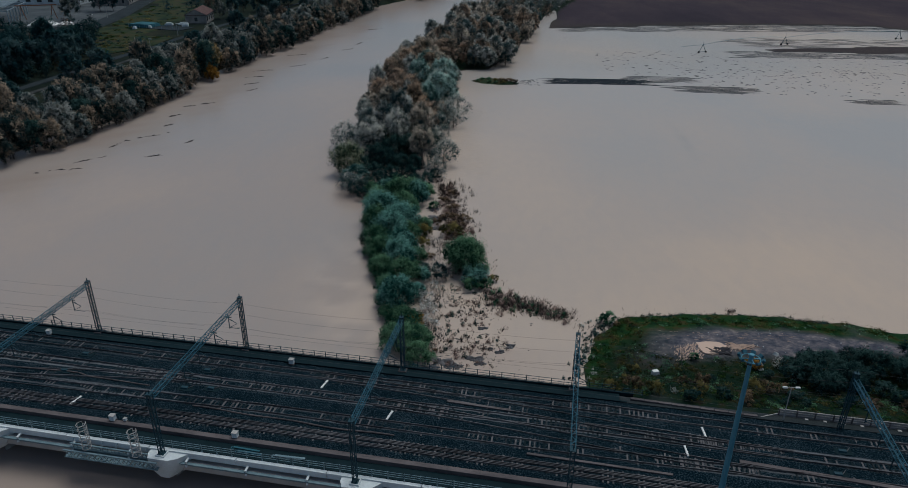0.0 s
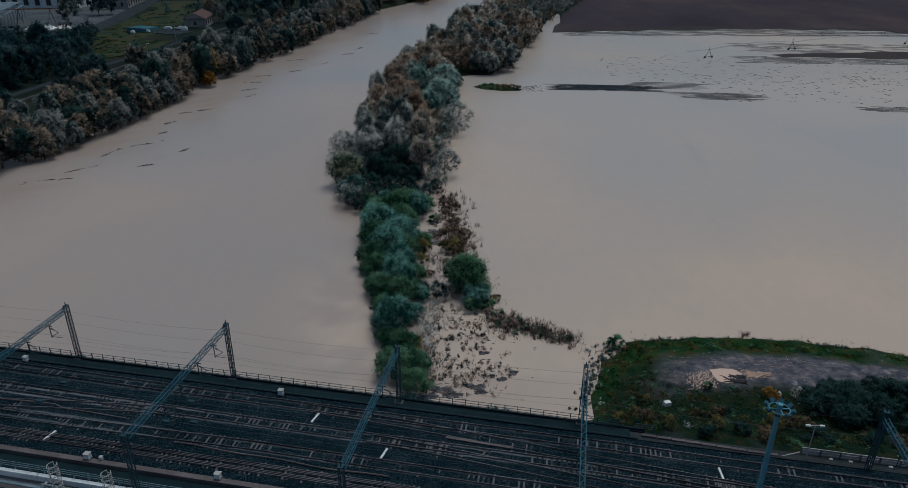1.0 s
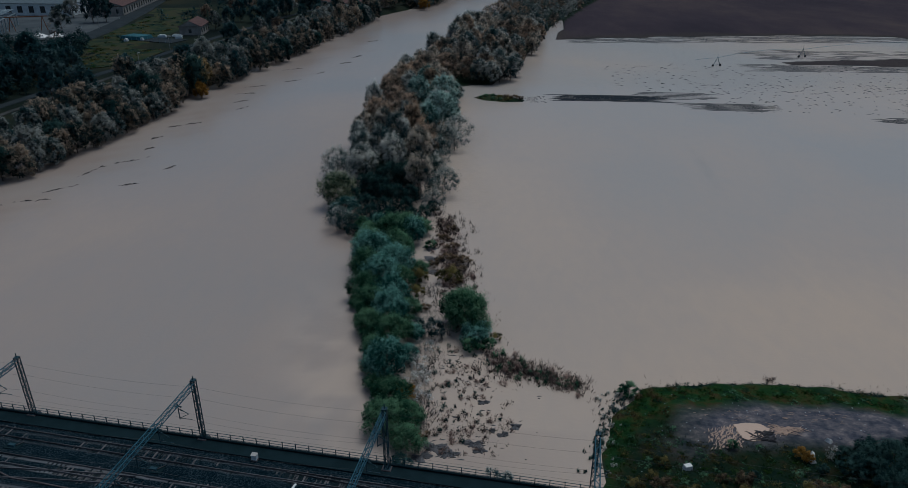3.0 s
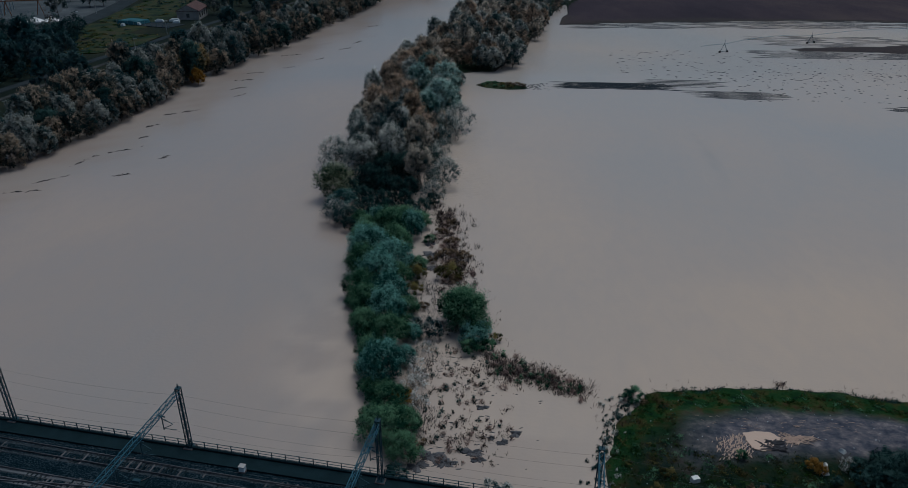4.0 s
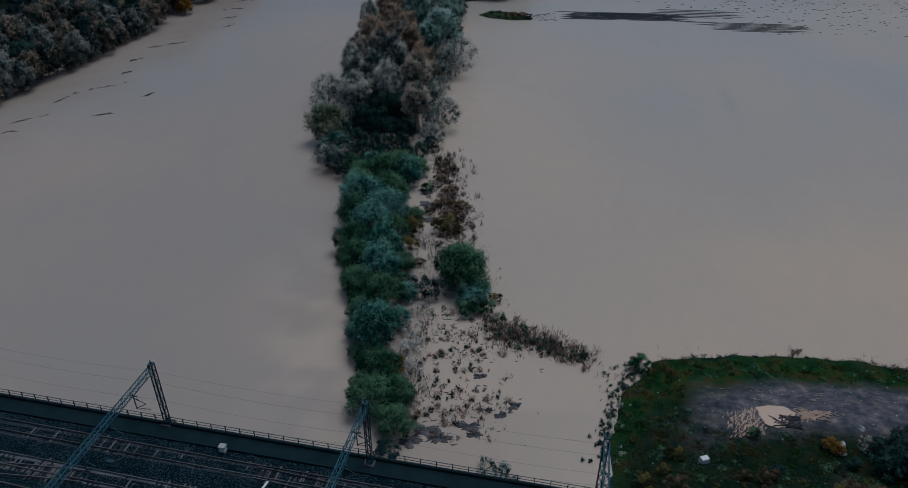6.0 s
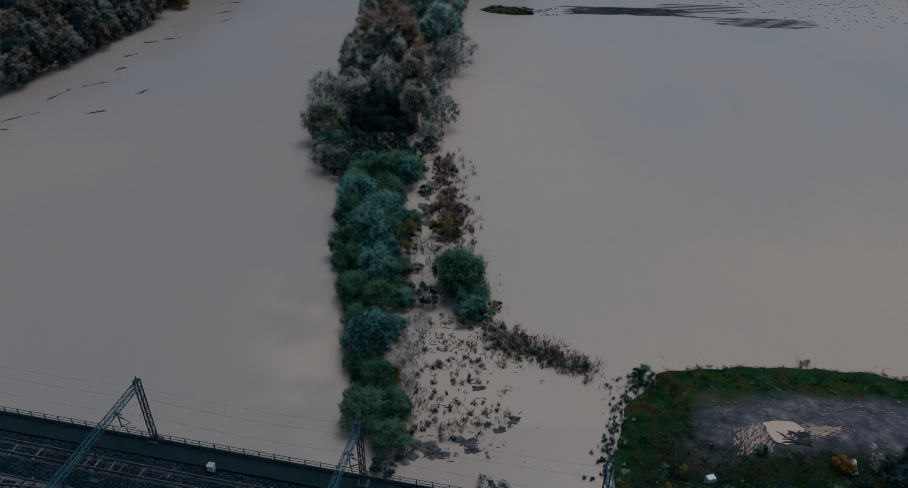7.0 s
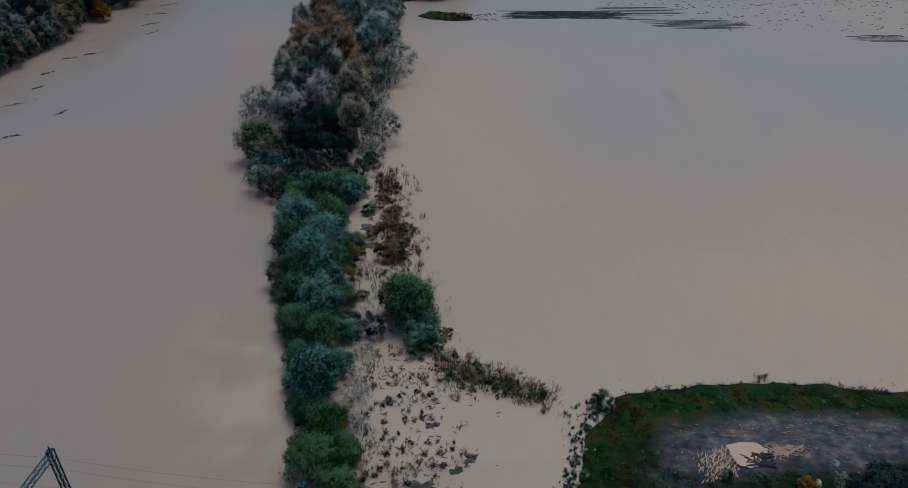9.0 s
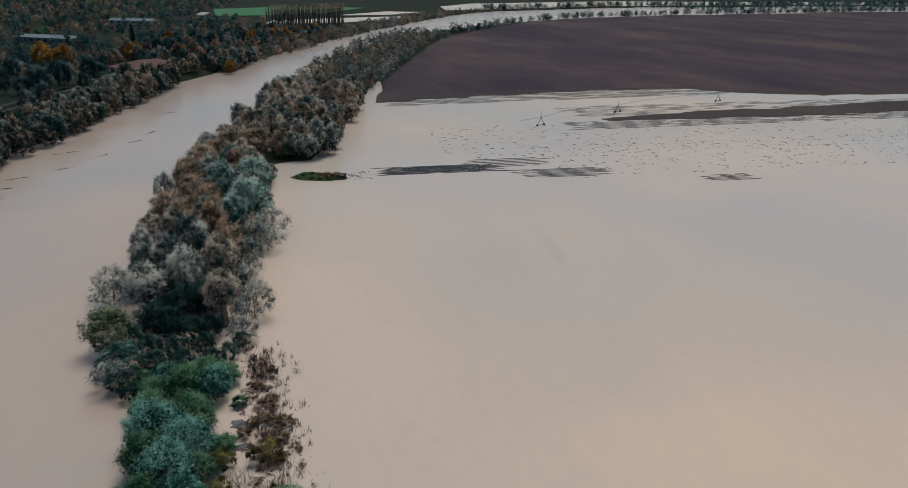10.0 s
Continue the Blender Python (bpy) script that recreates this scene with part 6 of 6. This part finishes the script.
for k in range(44):
    x, y = pr.triangular(39.2, 43.6, 43.0), pr.triangular(98.0, 100.4, 98.5)
    a, L, bow = pr.choice((pr.gauss(0.15, 0.15), pr.gauss(0.8, 0.2), pr.gauss(-0.6, 0.15))), pr.uniform(0.35, 0.9), pr.uniform(-0.06, 0.06)
    w = pr.uniform(0.05, 0.16)
    ridges.tube([(x + t * L * math.cos(a), y + t * L * math.sin(a) + bow * (1 - t * t), PZ - 0.01) for t in np.linspace(-1, 1, 7)], [0.02, w * 0.8, w, w, w, w * 0.7, 0.02], 5)
thing("gravel_ridges", pose(0, 0, 0), "dark wheel ridges lying across the muddy puddle", "ridges", kind="stuff", shape=ridges, mat="ridge")
ruts = Shape()
for k in range(300):
    if k % 3:
        x, y = pr.triangular(33.4, 38.8, 37.6), pr.uniform(96.6, 101.0)
        y += 0.25 * (x - 37)
        a, L, w = pr.gauss(0.95, 0.35), pr.uniform(0.15, 0.5), pr.uniform(0.03, 0.08)
    else:
        x = pr.triangular(43.5, 49.0, 44.5)
        y = 100.6 + 0.1 * (x - 44) + pr.gauss(0, 0.75) * (1 - (x - 43.5) / 7.5)
        a, L, w = pr.choice((pr.gauss(0.1, 0.2), pr.gauss(-0.5, 0.2), pr.gauss(0.7, 0.25))), pr.uniform(0.25, 0.9), pr.uniform(0.03, 0.085)
    pts = [(x + t * math.cos(a), y + t * math.sin(a) + 0.08 * math.sin(t * 3 + k), PZ - 0.05) for t in np.linspace(-L, L, 4)]
    ruts.tube(pts, [0.02, w, w, 0.015], 4)
for k in range(60):
    x, y = pr.uniform(33, 56), pr.triangular(101.5, 105.6, 104.4)
    L = pr.uniform(0.1, 0.5)
    ruts.tube([(x - L, y, PZ - 0.06), (x, y + 0.05, PZ - 0.04), (x + L, y, PZ - 0.06)], [0.01, 0.035, 0.01], 4)
thing("tyre_ruts", pose(0, 0, 0), "water filled tyre ruts beside the puddle", "ruts", kind="stuff", shape=ruts, mat="puddle")
stones = Shape()
for k in range(110):
    x, y = pr.uniform(22, 74), pr.uniform(84, 111)
    if y < island_top(x) - 0.6 and x > 22 + max(0, y - 98) * 0.6:
        z = float(terrain(np.array([x]), np.array([y]))[0][0])
        r = pr.uniform(0.02, 0.065)
        stones.box(x - r, y - r * 0.7, z - 0.05, x + r, y + r * 0.7, z + r * 1.4)
thing("pale_stones", pose(0, 0, 0), "small pale stones lying about the rough grass", "stones", kind="stuff", shape=stones, mat="white_concrete")
thing("white_drum", pose(29.4, 91.6, float(terrain(np.array([29.4]), np.array([91.6]))[0][0]), 0, 0, 20), "white plastic sheet box on the grass", "box",
      shape=Shape().box(-0.55, -0.4, 0, 0.55, 0.4, 0.7, 0.06), mat="white_paint")

for x, y, turn in ((46.9, 94.3, 20), (47.5, 95.7, 70), (50.9, 98.6, 130)):
    z = float(terrain(np.array([x]), np.array([y]))[0][0])
    thing("plastic_sheet", pose(x, y, z, 0, 0, turn), "crumpled white plastic sheet caught in the scrub", "plastic sheet", group="plastic sheets",
          shape=Shape().hexa([(-0.5, -0.3, -0.05), (0.45, -0.35, -0.05), (0.5, 0.3, -0.05), (-0.4, 0.35, -0.05), (-0.3, -0.1, 0.5), (0.2, -0.2, 0.35), (0.25, 0.15, 0.6), (-0.2, 0.1, 0.4)]), mat="white_paint")

# tussocks on the meadows behind the bank road
mr_ = random.Random(19)
tuss = []
while len(tuss) < 260:
    if mr_.random() < 0.6:
        x, y = mr_.uniform(-222, -178), mr_.uniform(347, 402)
        if x < -222 + max(0, 362 - y):
            continue
    else:
        y = mr_.uniform(400, 540)
        x = float(np.interp(y, (395, 440, 480, 540), (-222, -216, -222, -236))) + mr_.uniform(-18, 18)
    tuss.append((x, y, 3.3, mr_.uniform(0.6, 2.4)))
for k, (mat, n) in enumerate((("dark", 5200), ("olive", 5200), ("turf", 3600))):
    tagged(new("tussocks", leaf_mesh("tussocks", np.random.RandomState(70 + k), [(x, y, z, r, r, 0.32 * r) for x, y, z, r in tuss[k::3]], n, 0.5, mat, 0.5, 10)),
           "rough tussocks and low scrub on the meadow", "tussocks", kind="stuff")

# ---------------------------------------------------------------- pivot irrigator in the flooded field
TOWERS = [(120, 396), (176, 427), (256, 455)]
irr = thing("pivot_irrigator", pose(0, 0, 0), "long wheeled pivot irrigation pipe on steel towers in the flood", "irrigator")
for k, (x, y) in enumerate(TOWERS):
    part("tower", Shape().strut((x - 2.2, y - 1, 0), (x, y, 4.6), 0.16).strut((x + 2.2, y + 1, 0), (x, y, 4.6), 0.16).strut((x - 2.2, y - 1, 0.6), (x + 2.2, y + 1, 0.6), 0.16).strut((x, y, 4.6), (x, y, 6.4), 0.1), "steel", irr)
    for sx in (-2.2, 2.2):
        part("wheel", Shape().tube([(x + sx, y + sx * 0.45 - 0.2, 0.5), (x + sx, y + sx * 0.45 + 0.2, 0.5)], 0.55, 12), "rubber", irr)
for (xa, ya), (xb, yb) in zip([(106, 388)] + TOWERS, TOWERS):
    bow = 1.6 if xb > 130 else 0.2
    part("pipe", Shape().tube([(xa + (xb - xa) * t, ya + (yb - ya) * t, 4.3 + bow * 4 * t * (1 - t)) for t in np.linspace(0, 1, 12)], 0.085, 6), "galvanised", irr)

# ---------------------------------------------------------------- left bank: roads and buildings
def ribbon(pts, width, z0=-0.4, lift=0.25):
    s = Shape()
    for k, (x, y) in enumerate(pts):
        (xa, ya), (xb, yb) = pts[max(k - 1, 0)], pts[min(k + 1, len(pts) - 1)]
        d = Vector((xb - xa, yb - ya)).normalized()
        z = max(0.2, float(terrain(np.array([float(x)]), np.array([float(y)]))[0][0])) + lift
        nx, ny = -d.y * width / 2, d.x * width / 2
        s.v += [(x + nx, y + ny, z), (x - nx, y - ny, z), (x - nx * 1.3, y - ny * 1.3, z - 1.2), (x + nx * 1.3, y + ny * 1.3, z - 1.2)]
    for k in range(len(pts) - 1):
        a = 4 * k
        s.f += [(a, a + 1, a + 5, a + 4), (a + 1, a + 2, a + 6, a + 5), (a + 3, a, a + 4, a + 7)]
    return s


bank = [(-178 + 0.0005 * (y - 300) ** 2 * 0.3 + (y - 300) * 0.09, y) for y in range(140, 700, 14)]
tagged(new("road", ribbon([(x - 4, y) for x, y in bank], 4.0, lift=0.3).mesh("road", "asphalt")), "narrow asphalt road behind the river bank trees", "road", kind="structure")
tagged(new("dirt_track", ribbon([(x + 5, y) for x, y in bank], 2.4, lift=0.25).mesh("dirt_track", "dirt")), "pale gravel track along the river bank", "track", kind="structure")
tagged(new("street", ribbon([(-232, 395), (-240, 425), (-246, 460), (-252, 495), (-268, 560), (-288, 635), (-310, 720)], 10, lift=0.75).mesh("street", "asphalt")), "wet asphalt street through the industrial yard", "road", kind="structure")
tagged(new("meadow", Shape().prism([(-226, 352), (-206, 344), (-186, 350), (-176, 372), (-176, 398), (-196, 404), (-220, 400)], 1.8, 3.35).mesh("meadow", "meadow")), "rough yellow green meadow behind the bank road", "meadow", kind="structure")
tagged(new("yard", Shape().prism([(-246, 402), (-330, 402), (-420, 520), (-430, 700), (-310, 700), (-262, 560), (-250, 480)], 1.8, 3.45).mesh("yard", material("worn_yard_asphalt", ((0.030, 0.042, 0.050), (0.10, 0.108, 0.115)), 0.08, 0.8))), "worn grey asphalt yard between the factory sheds", "yard", kind="structure")
tagged(new("meadow", ribbon([(-222, 395), (-216, 440), (-222, 480), (-236, 540), (-250, 600)], 38, lift=0.15).mesh("meadow", "meadow")), "rough meadow between street and river bank", "meadow", kind="structure")
tagged(new("meadow", Shape().prism([(-160, 1480), (-30, 1500), (60, 1640), (150, 1900), (-40, 1960), (-200, 1800)], 2.0, 3.9).mesh("meadow", material("bright_meadow", ((0.03, 0.10, 0.05), (0.05, 0.14, 0.07)), 0.01, 0.9))), "bright green far meadow", "meadow", kind="structure")
for pts in ([(-60, 1230), (60, 1260), (190, 1380), (210, 1480), (60, 1400), (-50, 1330)], [(60, 1500), (170, 1530), (260, 1660), (180, 1690)], [(330, 1760), (440, 1815), (880, 2095), (1600, 2290), (2300, 2350), (2300, 2600), (1100, 2590), (500, 2260), (360, 2000)]):
    tagged(new("flooded_meadow", Shape().prism(pts, 2.0, 3.7).mesh("flooded_meadow", "water")), "flooded meadow beyond the river bend", "water", kind="structure")


def building(name, x, y, turn, w, d, eave, ridge, wall, roof, label, bays=5, hip=0.0, z=2.9):
    h = thing(name, pose(x, y, z, 0, 0, turn), label, "building")
    ws = Shape().box(-w / 2, -d / 2, -0.6, w / 2, d / 2, eave)
    if not hip:
        n0 = len(ws.v)
        ws.v += [(x, y, z) for y in (-d / 2 - 0.62, d / 2 + 0.62) for x, z in ((-w / 2, eave + 0.02), (w / 2, eave + 0.02), (0, ridge - 0.15))]
        ws.f += [(n0, n0 + 1, n0 + 2), (n0 + 5, n0 + 4, n0 + 3)]
    part("wall", ws, wall, h)
    o = 0.6
    i = hip * d / 2
    rs_ = Shape()
    rs_.v = [(-w / 2 - o, -d / 2 - o, eave), (w / 2 + o, -d / 2 - o, eave), (w / 2 + o, d / 2 + o, eave), (-w / 2 - o, d / 2 + o, eave), (0, -d / 2 - o + i, ridge), (0, d / 2 + o - i, ridge),
             (-w / 2 - o, -d / 2 - o, eave - 0.3), (w / 2 + o, -d / 2 - o, eave - 0.3), (w / 2 + o, d / 2 + o, eave - 0.3), (-w / 2 - o, d / 2 + o, eave - 0.3)]
    rs_.f = [(0, 1, 4), (1, 2, 5, 4), (2, 3, 5), (3, 0, 4, 5), (6, 7, 1, 0), (7, 8, 2, 1), (8, 9, 3, 2), (9, 6, 0, 3), (9, 8, 7, 6)]
    part("roof", rs_, roof, h)
    for side in (-1, 1):
        for k in range(bays):
            yk = -d / 2 + d * (k + 0.5) / bays
            wd = part("window", Shape().box(side * w / 2 - 0.06, yk - d / bays * 0.22, eave * 0.28, side * w / 2 + 0.06, yk + d / bays * 0.22, eave * 0.78), "dark_glass", h)
            part("sill", Shape().box(side * w / 2 - 0.1, yk - d / bays * 0.26, eave * 0.28 - 0.2, side * w / 2 + 0.2, yk + d / bays * 0.26, eave * 0.28 - 0.003), "concrete", wd)
    for k in range(max(1, int(w / 8))):
        xk = -w / 2 + w * (k + 0.5) / max(1, int(w / 8))
        part("window", Shape().box(xk - 0.9, -d / 2 - 0.06, eave * 0.3, xk + 0.9, -d / 2 + 0.06, eave * 0.7), "dark_glass", h)
    return h


building("farmhouse", -186, 466, 9, 13, 24, 5.6, 9.0, "plaster", "roof_red", "old plastered farmhouse with a brown tiled roof", 4)
building("long_workshop", -293, 596, 12, 24, 118, 7.5, 11.5, "plaster", "roof_red", "long cream workshop with tall windows and reddish roof", 16)
building("factory_shed", -345, 548, 92, 22, 76, 9, 11, "white_concrete", "roof_grey", "pale factory shed with a flat grey roof", 9)
building("factory_shed", -390, 640, 92, 34, 90, 9, 11, "white_concrete", "roof_grey", "pale factory shed with a flat grey roof", 9)
building("villa", -112, 622, -52, 34, 46, 5.2, 10.0, "plaster", "roof_red", "low villa with a broad reddish hipped roof", 7, hip=0.75)
building("warehouse", -262, 905, 60, 34, 78, 6, 8, "roof_grey", "roof_grey", "blue grey warehouse with a sheet roof", 8)
building("barn", -250, 1230, 70, 22, 70, 6, 9, "plaster", "roof_grey", "distant pale plastered barn", 6)
building("barn", -165, 1390, 30, 22, 34, 7, 11, "plaster", "plaster", "distant cream coloured house", 4)
building("barn", -620, 1500, 80, 30, 120, 7, 9, "white_concrete", "roof_grey", "distant long white shed", 6)
building("small_house", -330, 690, 20, 14, 20, 6, 9, "plaster", "roof_red", "plastered house with tiled roof", 3)
building("small_house", -215, 720, 40, 14, 22, 5, 8, "plaster", "roof_red", "plastered house among trees", 3)
building("small_house", -210, 640, 10, 12, 20, 5, 8, "plaster", "roof_grey", "small grey roofed house among trees", 3)

steelf = thing("steel_hall_frame", pose(-322, 458, 2.9, 0, 0, 20), "open blue grey steel hall frame", "steel frame")
for k in range(8):
    y = -26 + 7 * k
    part("frame_rib", Shape().strut((-17, y, 0), (-17, y, 8), 0.5).strut((17, y, 0), (17, y, 8), 0.5).strut((-17, y, 8), (0, y, 10), 0.5).strut((0, y, 10), (17, y, 8), 0.5), "hall", steelf)
for x, z in ((-17, 8), (-8.5, 9), (0, 10), (8.5, 9), (17, 8)):
    part("purlin", Shape().strut((x, -26, z + 0.3), (x, 23, z + 0.3), 0.35), "hall", steelf)
for k in range(20):
    part("roof_slat", Shape().box(-16.8, -26 + 2.5 * k, 10.7, 16.8, -24.9 + 2.5 * k, 10.85), "hall", steelf)
crane = thing("gantry_crane", pose(-292, 462, 2.9, 0, 0, 25), "rusty orange gantry crane in the yard", "crane")
for x in (-9, 9):
    part("leg", Shape().strut((x - 2, 0, 0), (x, 0, 9), 0.4).strut((x + 2, 0, 0), (x, 0, 9), 0.4), "orange_paint", crane)
part("girder", Shape().strut((-12, 0, 9.2), (12, 0, 9.2), 0.5, 0.6), "orange_paint", crane)
for k, (x, y) in enumerate(((-270, 424), (-262, 425), (-254, 428))):
    t = thing("tent", pose(x, y, 2.9, 0, 0, 15 * k), "white peaked party tent in the yard", "tent", group="tents")
    s = Shape()
    s.v = [(-4, -4, 2.6), (4, -4, 2.6), (4, 4, 2.6), (-4, 4, 2.6), (0, 0, 5.2)]
    s.f = [(0, 1, 4), (1, 2, 4), (2, 3, 4), (3, 0, 4), (3, 2, 1, 0)]
    part("canopy", s, "tent", t)
    for sx, sy in ((-3.9, -3.9), (3.9, -3.9), (3.9, 3.9), (-3.9, 3.9)):
        part("pole", Shape().strut((sx, sy, 0), (sx, sy, 2.6), 0.12), "galvanised", t)
court = thing("netted_yard", pose(-199, 436, 2.9, 0, 0, -18), "fenced storage yard under teal netting", "yard")
part("slab", Shape().box(-19, -7, -0.5, 19, 7, 0.5), "asphalt", court)
part("net", Shape().box(-19, -7, 0.6, -4, 4, 2.4, 0.6), "teal_sheet", court)
for k in range(10):
    part("post", Shape().strut((-19 + 4.2 * k, -7, 0), (-19 + 4.2 * k, -7, 3), 0.15), "galvanised", court)
part("netting_rail", Shape().strut((-19, -7, 2.9), (19, -7, 2.9), 0.12), "teal_sheet", court)
for x, y, w in ((-205, 432, 3), (-198, 445, 5), (-190, 448, 6), (-186, 441, 4), (-212, 428, 2)):
    thing("wrapped_pallet", pose(x, y, 3.3, 0, 0, 20 + x), "pale wrapped pallet of building material in the yard", "pallet", group="yard pallets", shape=Shape().box(-w / 2, -1, 0, w / 2, 1, 0.9, 0.05).box(-w / 2.5, -0.8, 0.905, w / 3, 0.7, 1.5, 0.05), mat="white_concrete")
for x, y, h in ((-226, 407, 11), (-210, 334, 9), (-250, 470, 9), (-262, 520, 9), (-176, 405, 7), (-168, 352, 7)):
    t = thing("street_lamp", pose(x, y, 2.9), "pale street lamp on a slim pole", "street lamp", group="street lamps")
    part("pole", Shape().tube([(0, 0, 0), (0, 0, h)], [0.16, 0.09], 8), "concrete", t)
    part("lamp_head", Shape().box(-0.2, -0.2, h, 1.3, 0.2, h + 0.25, 0.05), "white_paint", t)
for kx, (x, y, r, h) in enumerate(((-270, 462, 5, 15), (-272, 503, 7, 17), (-300, 528, 5, 14), (-265, 508, 5, 15), (-178, 480, 6, 11), (-172, 490, 6, 12), (-166, 470, 5, 8))):
    plant(FARK[0 if kx % 2 else 3], x, y, None, h / 12, 50 * kx, 1.15)
